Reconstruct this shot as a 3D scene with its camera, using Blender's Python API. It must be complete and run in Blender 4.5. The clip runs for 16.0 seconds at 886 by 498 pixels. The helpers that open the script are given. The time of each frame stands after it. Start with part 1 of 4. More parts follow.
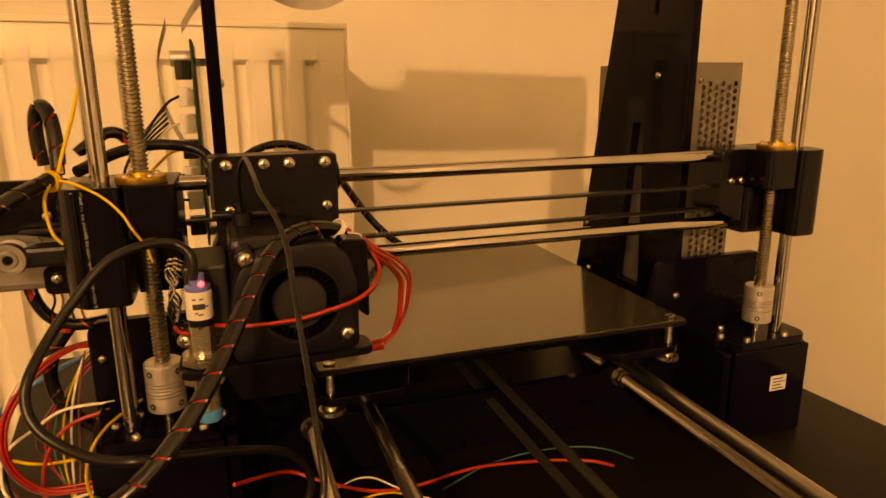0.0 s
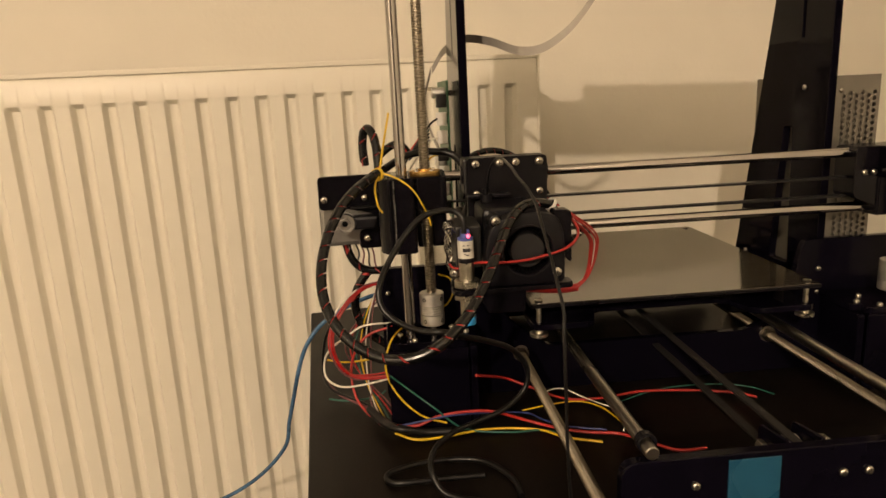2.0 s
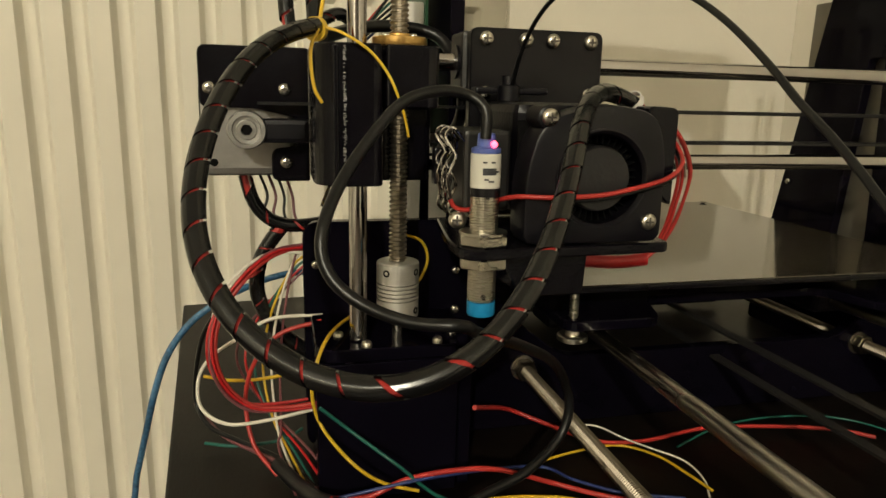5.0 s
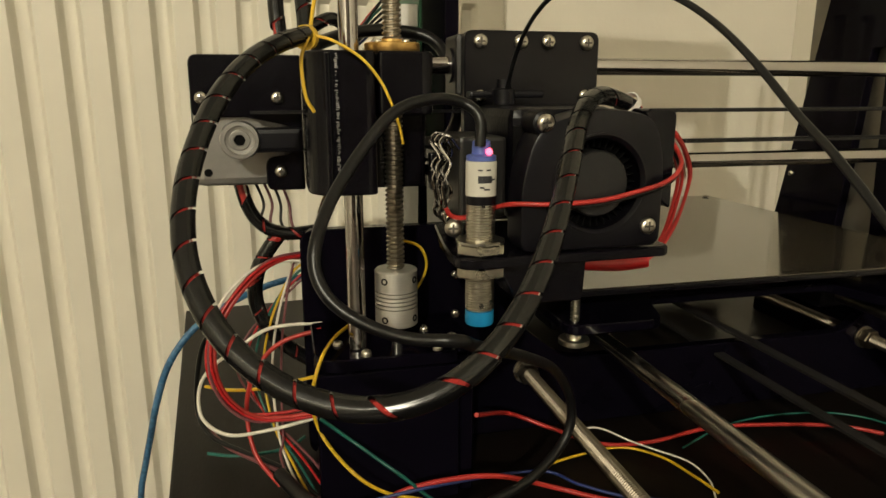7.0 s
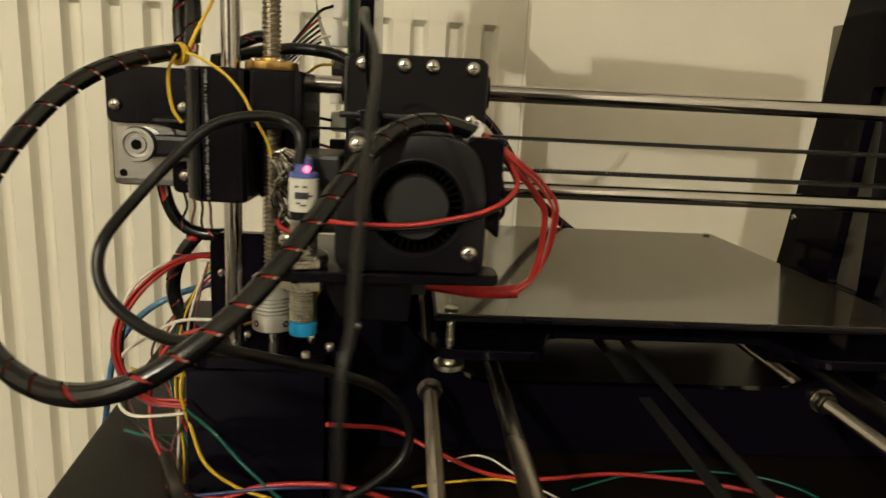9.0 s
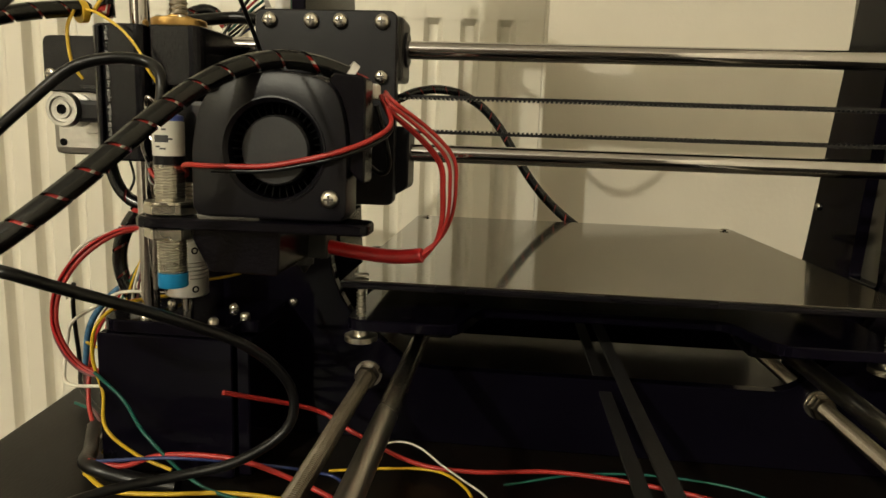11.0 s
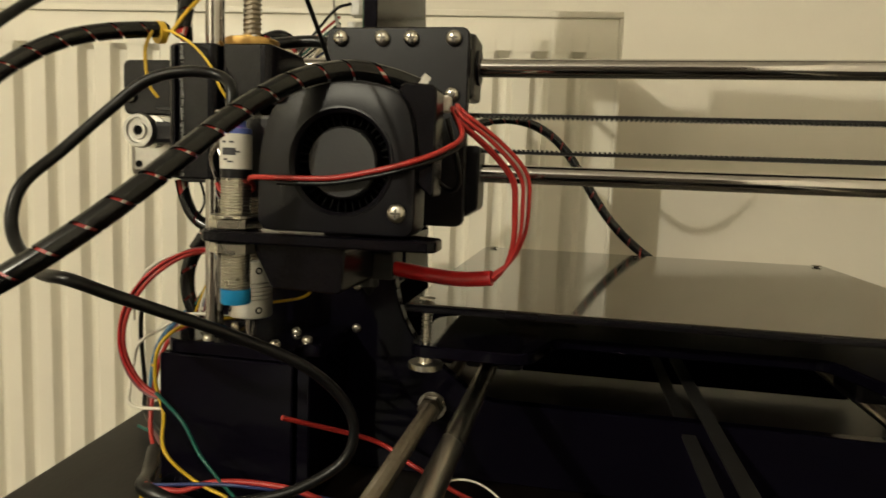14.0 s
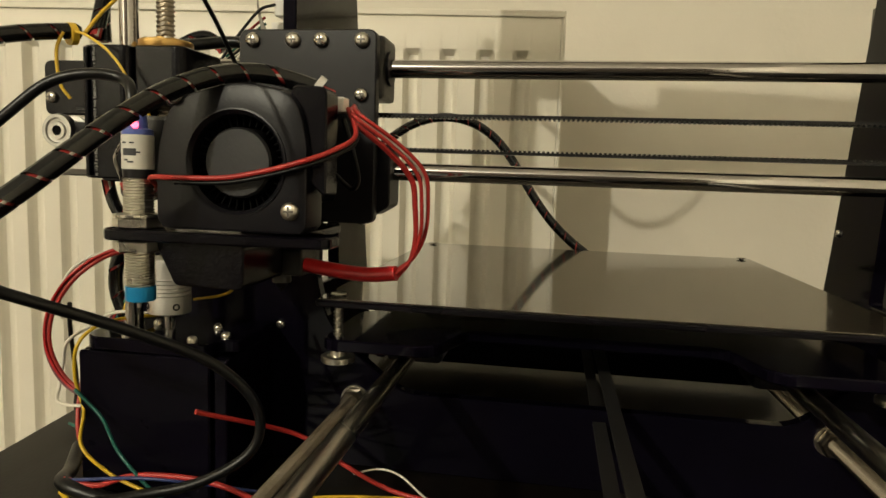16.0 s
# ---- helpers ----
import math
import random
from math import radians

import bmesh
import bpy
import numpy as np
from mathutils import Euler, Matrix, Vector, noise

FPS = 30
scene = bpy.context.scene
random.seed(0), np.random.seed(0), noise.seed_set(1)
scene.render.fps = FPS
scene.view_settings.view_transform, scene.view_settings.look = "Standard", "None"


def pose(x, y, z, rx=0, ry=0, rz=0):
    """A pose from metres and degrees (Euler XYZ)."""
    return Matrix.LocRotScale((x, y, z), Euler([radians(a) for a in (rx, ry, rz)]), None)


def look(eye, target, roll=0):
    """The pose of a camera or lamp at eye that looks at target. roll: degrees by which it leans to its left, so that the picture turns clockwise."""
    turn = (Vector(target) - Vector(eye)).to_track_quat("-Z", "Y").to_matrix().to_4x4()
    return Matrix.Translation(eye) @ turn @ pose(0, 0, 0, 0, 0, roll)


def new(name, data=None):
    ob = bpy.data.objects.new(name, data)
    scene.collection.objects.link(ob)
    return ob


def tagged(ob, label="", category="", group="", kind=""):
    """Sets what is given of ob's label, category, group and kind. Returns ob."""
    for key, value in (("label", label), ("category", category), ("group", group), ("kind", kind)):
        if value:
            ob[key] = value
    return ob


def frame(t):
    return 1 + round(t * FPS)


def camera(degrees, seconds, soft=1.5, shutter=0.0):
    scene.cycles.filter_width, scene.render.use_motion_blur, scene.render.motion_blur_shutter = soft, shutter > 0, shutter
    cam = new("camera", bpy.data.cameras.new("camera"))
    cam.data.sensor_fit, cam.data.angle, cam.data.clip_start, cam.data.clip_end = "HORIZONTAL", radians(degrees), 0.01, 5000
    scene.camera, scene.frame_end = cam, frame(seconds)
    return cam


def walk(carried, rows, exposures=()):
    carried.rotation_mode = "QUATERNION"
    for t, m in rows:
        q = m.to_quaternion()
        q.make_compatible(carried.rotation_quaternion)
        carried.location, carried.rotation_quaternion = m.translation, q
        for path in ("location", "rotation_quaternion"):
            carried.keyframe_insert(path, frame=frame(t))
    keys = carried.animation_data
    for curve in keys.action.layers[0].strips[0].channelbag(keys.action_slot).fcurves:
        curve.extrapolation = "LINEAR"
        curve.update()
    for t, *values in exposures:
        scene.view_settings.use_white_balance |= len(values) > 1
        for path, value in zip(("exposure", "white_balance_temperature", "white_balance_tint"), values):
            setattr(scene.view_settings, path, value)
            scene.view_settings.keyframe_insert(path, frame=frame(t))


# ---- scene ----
cam = camera(67.1, 16.0, shutter=0.5)
PATH = [
    (0, (0.034, -0.343, 0.245), (0.656, 1.494, -0.246), -0.4),
    (0.5, (0.027, -0.37, 0.25), (0.578, 1.481, -0.269), -2.2),
    (1, (-0.01, -0.435, 0.258), (0.354, 1.476, -0.205), -3.8),
    (1.5, (-0.019, -0.48, 0.26), (0.168, 1.452, -0.225), -4.6),
    (2, (-0.026, -0.496, 0.258), (0.118, 1.447, -0.197), -2.9),
    (2.5, (-0.03, -0.451, 0.237), (0.123, 1.486, -0.238), -1.8),
    (3, (-0.049, -0.384, 0.205), (0.162, 1.541, -0.295), -0.1),
    (3.5, (-0.05, -0.341, 0.188), (0.217, 1.578, -0.311), 0.7),
    (4, (-0.043, -0.298, 0.179), (0.32, 1.607, -0.313), 0.1),
    (4.5, (-0.041, -0.281, 0.175), (0.396, 1.617, -0.28), 0.6),
    (5, (-0.049, -0.284, 0.178), (0.415, 1.612, -0.257), 1.3),
    (7.5, (-0.043, -0.279, 0.184), (0.405, 1.615, -0.275), -0.3),
    (8, (-0.041, -0.278, 0.186), (0.407, 1.616, -0.274), -0.4),
    (8.5, (-0.02, -0.291, 0.188), (0.337, 1.624, -0.264), 0.6),
    (9, (0.06, -0.301, 0.188), (0.174, 1.651, -0.231), 2.9),
    (11.5, (0.145, -0.279, 0.151), (-0.052, 1.686, -0.161), 1.8),
    (12, (0.147, -0.276, 0.148), (-0.053, 1.693, -0.135), 1.4),
    (12.5, (0.151, -0.28, 0.152), (-0.049, 1.692, -0.114), 0.8),
    (13, (0.156, -0.282, 0.154), (-0.043, 1.692, -0.1), 1.2),
    (13.5, (0.149, -0.274, 0.146), (-0.104, 1.696, -0.094), 0.7),
    (14, (0.14, -0.272, 0.148), (-0.243, 1.679, -0.068), 2.2),
    (14.5, (0.154, -0.276, 0.154), (-0.326, 1.654, -0.054), 0.7),
    (15, (0.168, -0.275, 0.156), (-0.257, 1.667, -0.069), 1.2),
    (15.5, (0.17, -0.276, 0.148), (-0.183, 1.681, -0.066), 1.7),
    (16, (0.17, -0.275, 0.15), (-0.15, 1.687, -0.076), 1.9),
]
EXPO = [(0, 0.0, 80000, 48), (0.5, 0.0, 19000, 46), (1.0, 0.0, 12500, 42), (1.6, 0.0, 8200, 32), (2.2, 0.0, 7650, 25), (3.2, 0.0, 6800, 16), (4.5, 0.0, 6500, 10), (16, 0.0, 6500, 10)]
walk(cam, [(t, look(eye, target, roll)) for t, eye, target, roll in PATH], EXPO)

# ---- light ----
world = bpy.data.worlds.new("room")
scene.world = world
world.use_nodes = True
world.node_tree.nodes["Background"].inputs[0].default_value = (1.0, 0.86, 0.66, 1)
world.node_tree.nodes["Background"].inputs[1].default_value = 0.028

TURN = 5.7                     # the wall, the radiator and the table against the printer
ROOM = pose(0, 0, 0, 0, 0, TURN)


def lamp(name, place, watts, size, colour):
    d = bpy.data.lights.new(name, "POINT")
    d.energy, d.shadow_soft_size, d.color = watts, size, colour
    ob = new(name, d)
    ob.matrix_world = Matrix.Translation(ROOM @ Vector(place))
    return ob


lamp("room_lamp", (-1.45, -3.2, 1.60), 203, 0.035, (1.0, 0.935, 0.73))


# ---- materials ----
def material(name, colour, rough=0.5, metal=0.0, vary=0.15, grain=60.0, bump=0.05, bump_scale=300.0, stretch=(1, 1, 1), spec=0.5, rough_vary=0.15, coat=0.0):
    m = bpy.data.materials.new(name)
    m.use_nodes = True
    nt = m.node_tree
    b = nt.nodes["Principled BSDF"]
    tc = nt.nodes.new("ShaderNodeTexCoord")
    mp = nt.nodes.new("ShaderNodeMapping")
    mp.inputs["Scale"].default_value = stretch
    nt.links.new(tc.outputs["Object"], mp.inputs["Vector"])
    n1 = nt.nodes.new("ShaderNodeTexNoise")
    n1.inputs["Scale"].default_value, n1.inputs["Detail"].default_value = grain, 6
    n2 = nt.nodes.new("ShaderNodeTexNoise")
    n2.inputs["Scale"].default_value, n2.inputs["Detail"].default_value = grain / 12, 3
    n3 = nt.nodes.new("ShaderNodeTexNoise")
    n3.inputs["Scale"].default_value, n3.inputs["Detail"].default_value = bump_scale, 3
    for n in (n1, n2, n3):
        nt.links.new(mp.outputs["Vector"], n.inputs["Vector"])
    mix = nt.nodes.new("ShaderNodeMath")
    mix.operation = "ADD"
    nt.links.new(n1.outputs["Fac"], mix.inputs[0])
    nt.links.new(n2.outputs["Fac"], mix.inputs[1])
    ramp = nt.nodes.new("ShaderNodeMapRange")
    ramp.inputs["From Min"].default_value, ramp.inputs["From Max"].default_value = 0.6, 1.4
    ramp.inputs["To Min"].default_value, ramp.inputs["To Max"].default_value = 1 - vary, 1 + vary
    nt.links.new(mix.outputs[0], ramp.inputs["Value"])
    col = nt.nodes.new("ShaderNodeVectorMath")
    col.operation = "SCALE"
    col.inputs[0].default_value = colour
    nt.links.new(ramp.outputs[0], col.inputs["Scale"])
    nt.links.new(col.outputs[0], b.inputs["Base Color"])
    rr = nt.nodes.new("ShaderNodeMapRange")
    rr.inputs["From Min"].default_value, rr.inputs["From Max"].default_value = 0.3, 0.7
    rr.inputs["To Min"].default_value, rr.inputs["To Max"].default_value = max(0.02, rough * (1 - rough_vary)), min(1, rough * (1 + rough_vary))
    nt.links.new(n2.outputs["Fac"], rr.inputs["Value"])
    nt.links.new(rr.outputs[0], b.inputs["Roughness"])
    bp = nt.nodes.new("ShaderNodeBump")
    bp.inputs["Strength"].default_value, bp.inputs["Distance"].default_value = bump, 0.001
    nt.links.new(n3.outputs["Fac"], bp.inputs["Height"])
    nt.links.new(bp.outputs[0], b.inputs["Normal"])
    b.inputs["Metallic"].default_value = metal
    b.inputs["Specular IOR Level"].default_value = spec
    b.inputs["Coat Weight"].default_value = coat
    return m


ACRYLIC = material("black_acrylic", (0.0030, 0.0024, 0.0056), 0.10, vary=0.3, grain=40, bump=0.02, bump_scale=60, spec=0.09, rough_vary=0.5)
PLATE = material("scuffed_acrylic", (0.0052, 0.0046, 0.0060), 0.31, vary=0.3, grain=90, bump=0.03, bump_scale=700, spec=0.24)
PRINTED = material("printed_plastic", (0.0034, 0.0029, 0.0050), 0.19, vary=0.3, grain=200, bump=0.09, bump_scale=900, rough_vary=0.4, spec=0.22)
SATIN = material("satin_black_plastic", (0.0046, 0.0042, 0.0064), 0.34, vary=0.25, grain=150, bump=0.035, bump_scale=1400, spec=0.25)
GREYPL = material("dark_grey_metal", (0.016, 0.015, 0.014), 0.45, metal=0.2, vary=0.2, grain=100, bump=0.1)
HUB = material("hub_plastic", (0.007, 0.0066, 0.008), 0.5, vary=0.2, grain=150, bump=0.1, bump_scale=600)
RUBBER = material("cable_black", (0.0050, 0.0050, 0.0056), 0.33, vary=0.25, grain=120, bump=0.1, bump_scale=400, spec=0.35)
WRAP = material("spiral_wrap", (0.0045, 0.0045, 0.005), 0.22, vary=0.3, grain=120, bump=0.06, bump_scale=300)
CHROME = material("ground_steel", (0.46, 0.44, 0.43), 0.08, metal=1, vary=0.08, grain=40, bump=0.02, bump_scale=200, stretch=(1, 1, 1))
STEEL = material("zinc_steel", (0.55, 0.52, 0.46), 0.28, metal=1, vary=0.15, grain=300, bump=0.1, bump_scale=600)
LEAD = material("leadscrew_steel", (0.34, 0.30, 0.24), 0.32, metal=1, vary=0.2, grain=300, bump=0.1, bump_scale=600)
BRASS = material("brass", (0.72, 0.46, 0.16), 0.3, metal=1, vary=0.15, grain=200, bump=0.08)
FACE = material("machined_face", (0.42, 0.41, 0.39), 0.34, metal=1, vary=0.1, grain=250, bump=0.08, bump_scale=500)
ALU = material("turned_aluminium", (0.62, 0.60, 0.57), 0.42, metal=0.85, vary=0.08, grain=250, bump=0.1, bump_scale=500, stretch=(1, 1, 8))
MOTOR = material("motor_black", (0.0030, 0.0026, 0.0045), 0.30, vary=0.25, grain=150, bump=0.15, bump_scale=500, spec=0.2)
BEDTOP = material("anodised_bed", (0.036, 0.030, 0.021), 0.11, vary=0.25, grain=50, bump=0.012, bump_scale=120, spec=1.0, rough_vary=0.35, coat=0.35)
WALL = material("wall_paint", (0.74, 0.70, 0.61), 0.85, vary=0.035, grain=14, bump=0.25, bump_scale=160)
CREAM = material("radiator_enamel", (0.76, 0.72, 0.62), 0.38, vary=0.03, grain=20, bump=0.04, bump_scale=90)
TABLE = material("dark_table_foil", (0.0060, 0.0042, 0.0033), 0.40, vary=0.3, grain=30, bump=0.12, bump_scale=180, stretch=(6, 1, 1), spec=0.16)
# Unseen floor and south wall, darkened so that the rods reflect less light.
FLOORM = material("floor_laminate", (0.035, 0.022, 0.014), 0.45, vary=0.25, grain=8, bump=0.1, stretch=(8, 1, 1))
DARKWALL = material("unseen_dark_wall", (0.05, 0.04, 0.03), 0.85, vary=0.05, grain=14, bump=0.2)
CEIL = material("ceiling_paint", (0.78, 0.76, 0.72), 0.9, vary=0.02, grain=6, bump=0.1)
RED = material("red_wire", (0.40, 0.026, 0.022), 0.38, vary=0.12, grain=200)
SLEEVE = material("red_sleeve", (0.42, 0.012, 0.015), 0.3, vary=0.2, grain=200)
WHITE = material("white_wire", (0.72, 0.68, 0.60), 0.4, vary=0.1, grain=200)
YELLOW = material("yellow_wire", (0.62, 0.40, 0.02), 0.38, vary=0.12, grain=200)
TEAL = material("green_wire", (0.008, 0.10, 0.08), 0.38, vary=0.12, grain=200)
BLUE = material("blue_wire", (0.02, 0.035, 0.14), 0.38, vary=0.12, grain=200)
USBM = material("blue_cable_jacket", (0.05, 0.135, 0.25), 0.25, vary=0.75, grain=420, coat=0.4)
PURPLE = material("maroon_wire", (0.16, 0.05, 0.06), 0.4, vary=0.15, grain=200)
TIPBLUE = material("sensor_cap_blue", (0.01, 0.22, 0.48), 0.4, vary=0.05, grain=200)
CAPBLUE = material("cap_violet_blue", (0.09, 0.13, 0.42), 0.35, vary=0.05, grain=200)
LABEL = material("sensor_label", (0.62, 0.60, 0.54), 0.45, vary=0.06, grain=200)
INK = material("label_ink", (0.03, 0.03, 0.035), 0.5, vary=0.1)
PCB = material("circuit_board", (0.03, 0.14, 0.07), 0.4, vary=0.2, grain=200)
GREYW = material("grey_ribbon", (0.36, 0.33, 0.29), 0.5, vary=0.1, grain=200)
PSUM = material("galvanised_case", (0.20, 0.185, 0.16), 0.40, metal=0.6, vary=0.15, grain=60, bump=0.05)
# Near-black that paints the shade in the blower opening, bores and screw holes.
DARK = material("inside_shade", (0.0025, 0.0024, 0.0026), 0.8, vary=0.1, spec=0.1)
# Shade colour for the crosses on the screw heads.
RECESS = material("recess_shade", (0.09, 0.08, 0.07), 0.5, metal=0.6)
FILM = material("blue_film", (0.008, 0.07, 0.13), 0.25, vary=0.2, grain=40)
YTAPE = material("yellow_tie", (0.75, 0.48, 0.04), 0.4, vary=0.1)
NYLON = material("white_nylon", (0.72, 0.70, 0.66), 0.4, vary=0.05)
GROUND = material("dull_rod_steel", (0.40, 0.375, 0.34), 0.26, metal=1, vary=0.12, grain=60, bump=0.05, bump_scale=300)
# Belt black raised to grey for the light on its top face.
BELT = material("lit_belt", (0.010, 0.009, 0.0088), 0.6, vary=0.25, grain=200, bump=0.15, bump_scale=600)
# Pale base colour paints the glints on the black print's layer seam.
STEP = material("seam_glint", (0.16, 0.155, 0.15), 0.2, vary=0.5, grain=900, bump=0.3, bump_scale=1500, spec=1.0)
ACID = material("steel_thread", (0.16, 0.138, 0.11), 0.34, metal=1, vary=0.2, grain=400)

LED = bpy.data.materials.new("led_glow")
LED.use_nodes = True
_b = LED.node_tree.nodes["Principled BSDF"]
_b.inputs["Emission Color"].default_value = (1.0, 0.08, 0.14, 1)
_b.inputs["Emission Strength"].default_value = 5.0
_b.inputs["Base Color"].default_value = (0.6, 0.1, 0.1, 1)


# ---- mesh helpers ----
def thing(name, label, category, group="", place=None):
    ob = new(name)
    ob.empty_display_size = 0.02
    if place is not None:
        ob.matrix_world = place
    return tagged(ob, label, category, group)


def part(name, bm, mat, parent=None, label="", smooth=False):
    me = bpy.data.meshes.new(name)
    bm.normal_update()
    bm.to_mesh(me)
    bm.free()
    me.materials.append(mat)
    if smooth:
        for p in me.polygons:
            p.use_smooth = True
        me.set_sharp_from_angle(angle=radians(38))
    ob = new(name, me)
    if parent is not None:
        ob.parent = parent
    if label:
        ob["label"] = label
    return ob


def again(src, m, parent):
    """A further object on the mesh of src, moved by m."""
    ob = new(src.name.split(".")[0], src.data)
    ob.parent = parent
    ob.matrix_basis = m
    return ob


def box(x0, x1, y0, y1, z0, z1, bevel=0.0, bm=None, seg=2):
    b = bmesh.new()
    bmesh.ops.create_cube(b, size=1, matrix=Matrix.Translation(((x0 + x1) / 2, (y0 + y1) / 2, (z0 + z1) / 2)) @ Matrix.Diagonal((x1 - x0, y1 - y0, z1 - z0, 1)))
    if bevel:
        bmesh.ops.bevel(b, geom=b.edges[:], offset=bevel, segments=seg, affect="EDGES", profile=0.6)
    return merge(bm, b)


def merge(bm, b):
    if bm is None:
        return b
    me = bpy.data.meshes.new("t")
    b.to_mesh(me)
    b.free()
    bm.from_mesh(me)
    bpy.data.meshes.remove(me)
    return bm


def lathe(profile, seg=24, m=None, bm=None, hollow=False):
    """Profile: (radius, height) pairs, turned about z."""
    b = bmesh.new()
    rings = []
    for r, h in profile:
        rings.append([b.verts.new((max(r, 1e-5) * math.cos(2 * math.pi * i / seg), max(r, 1e-5) * math.sin(2 * math.pi * i / seg), h)) for i in range(seg)])
    for a, c in zip(rings, rings[1:]):
        for i in range(seg):
            b.faces.new((a[i], a[(i + 1) % seg], c[(i + 1) % seg], c[i]))
    if profile[0][0] > 0 and not hollow:
        b.faces.new(rings[0][::-1])
    if profile[-1][0] > 0 and not hollow:
        b.faces.new(rings[-1])
    if m is not None:
        b.transform(m)
    return merge(bm, b)


def along(p0, p1):
    """Turns z to the way from p0 to p1, with p0 as the origin."""
    d = Vector(p1) - Vector(p0)
    return Matrix.Translation(p0) @ d.to_track_quat("Z", "Y").to_matrix().to_4x4()


def rod(p0, p1, r, seg=20, chamfer=0.0006, bm=None):
    n = (Vector(p1) - Vector(p0)).length
    return lathe([(r - chamfer, 0), (r, chamfer), (r, n - chamfer), (r - chamfer, n)], seg, along(p0, p1), bm)


def thread(p0, p1, r, pitch, depth, seg=14):
    """A threaded rod as a true helix of ridges."""
    n = (Vector(p1) - Vector(p0)).length
    b = bmesh.new()
    step = pitch / 4
    rows = int(n / step)
    rings = []
    for k in range(rows + 1):
        ring = []
        for i in range(seg):
            a = 2 * math.pi * i / seg
            ph = (k * step / pitch - i / seg) % 1
            rr = r - depth * (0.0 if ph < 0.4 else 1.0)
            ring.append(b.verts.new((rr * math.cos(a), rr * math.sin(a), k * step)))
        rings.append(ring)
    for a, c in zip(rings, rings[1:]):
        for i in range(seg):
            b.faces.new((a[i], a[(i + 1) % seg], c[(i + 1) % seg], c[i]))
    b.faces.new(rings[0][::-1])
    b.faces.new(rings[-1])
    b.transform(along(p0, p1))
    return b


def rounded(corners, r=0.006, seg=5):
    """A closed outline with rounded corners. A corner: (a, b) or (a, b, radius)."""
    out = []
    n = len(corners)
    for i, c in enumerate(corners):
        rad = c[2] if len(c) > 2 else r
        p, q, s = (Vector(corners[i - 1][:2]), Vector(c[:2]), Vector(corners[(i + 1) % n][:2]))
        if rad <= 0:
            out.append(q)
            continue
        u, v = (p - q), (s - q)
        k = min(rad, u.length * 0.45, v.length * 0.45)
        a, e = q + u.normalized() * k, q + v.normalized() * k
        for j in range(seg + 1):
            t = j / seg
            out.append(a * (1 - t) ** 2 + q * 2 * t * (1 - t) + e * t * t)
    return out


def sheet(outline, axis, lo, hi, holes=(), bevel=0.0006):
    """An outline cut from a sheet that lies across the axis, from lo to hi. x: (y, z); y: (x, z); z: (x, y)."""
    def at(p, d):
        return {"x": (d, p[0], p[1]), "y": (p[0], d, p[1]), "z": (p[0], p[1], d)}[axis]
    b = bmesh.new()
    loops = [outline, *holes]
    edges = []
    for loop in loops:
        vs = [b.verts.new(at(p, lo)) for p in loop]
        edges += [b.edges.new((vs[i], vs[(i + 1) % len(vs)])) for i in range(len(vs))]
    bmesh.ops.triangle_fill(b, use_beauty=True, edges=edges)
    ret = bmesh.ops.extrude_face_region(b, geom=b.faces[:])
    vs = [v for v in ret["geom"] if isinstance(v, bmesh.types.BMVert)]
    d = {"x": (hi - lo, 0, 0), "y": (0, hi - lo, 0), "z": (0, 0, hi - lo)}[axis]
    bmesh.ops.translate(b, verts=vs, vec=d)
    bmesh.ops.recalc_face_normals(b, faces=b.faces[:])
    if bevel:
        sharp = [e for e in b.edges if len(e.link_faces) == 2 and abs(e.calc_face_angle(0)) > 1.2]
        bmesh.ops.bevel(b, geom=sharp, offset=bevel, segments=1, affect="EDGES")
    return b


def pierced(outline, centre, r, y0, y1, n=72, soft=0.0012):
    """A housing of that outline across y, with a round opening about the centre."""
    c = Vector(centre)
    ways = [Vector((math.cos(2 * math.pi * i / n), math.sin(2 * math.pi * i / n))) for i in range(n)]
    far = []
    for w in ways:
        best = r * 1.05
        for p, q in zip(outline, outline[1:] + outline[:1]):
            e = q - p
            den = w.x * e.y - w.y * e.x
            if abs(den) > 1e-12:
                d = p - c
                k, u = (d.x * e.y - d.y * e.x) / den, (d.x * w.y - d.y * w.x) / den
                if k > 0 and -1e-6 <= u <= 1 + 1e-6:
                    best = max(best, k)
        far.append(best)
    b = bmesh.new()
    rows = []
    for inset, y in ((None, y1), (0, y1), (0, y0 + soft), (soft * 0.3, y0 + soft * 0.3), (soft, y0)):
        rows.append([b.verts.new(((c + w * (r if inset is None else k - inset)).x, y, (c + w * (r if inset is None else k - inset)).y)) for w, k in zip(ways, far)])
    rows.append([b.verts.new(((c + w * (r + 0.0006)).x, y0, (c + w * (r + 0.0006)).y)) for w in ways])
    rows.append([b.verts.new(((c + w * r).x, y0 + 0.0006, (c + w * r).y)) for w in ways])
    rows.append(rows[0])
    for a, e in zip(rows, rows[1:]):
        for i in range(n):
            b.faces.new((a[i], a[(i + 1) % n], e[(i + 1) % n], e[i]))
    bmesh.ops.recalc_face_normals(b, faces=b.faces[:])
    return b


def circle(cx, cy, r, n=14):
    return [Vector((cx + r * math.cos(2 * math.pi * i / n), cy + r * math.sin(2 * math.pi * i / n))) for i in range(n)]


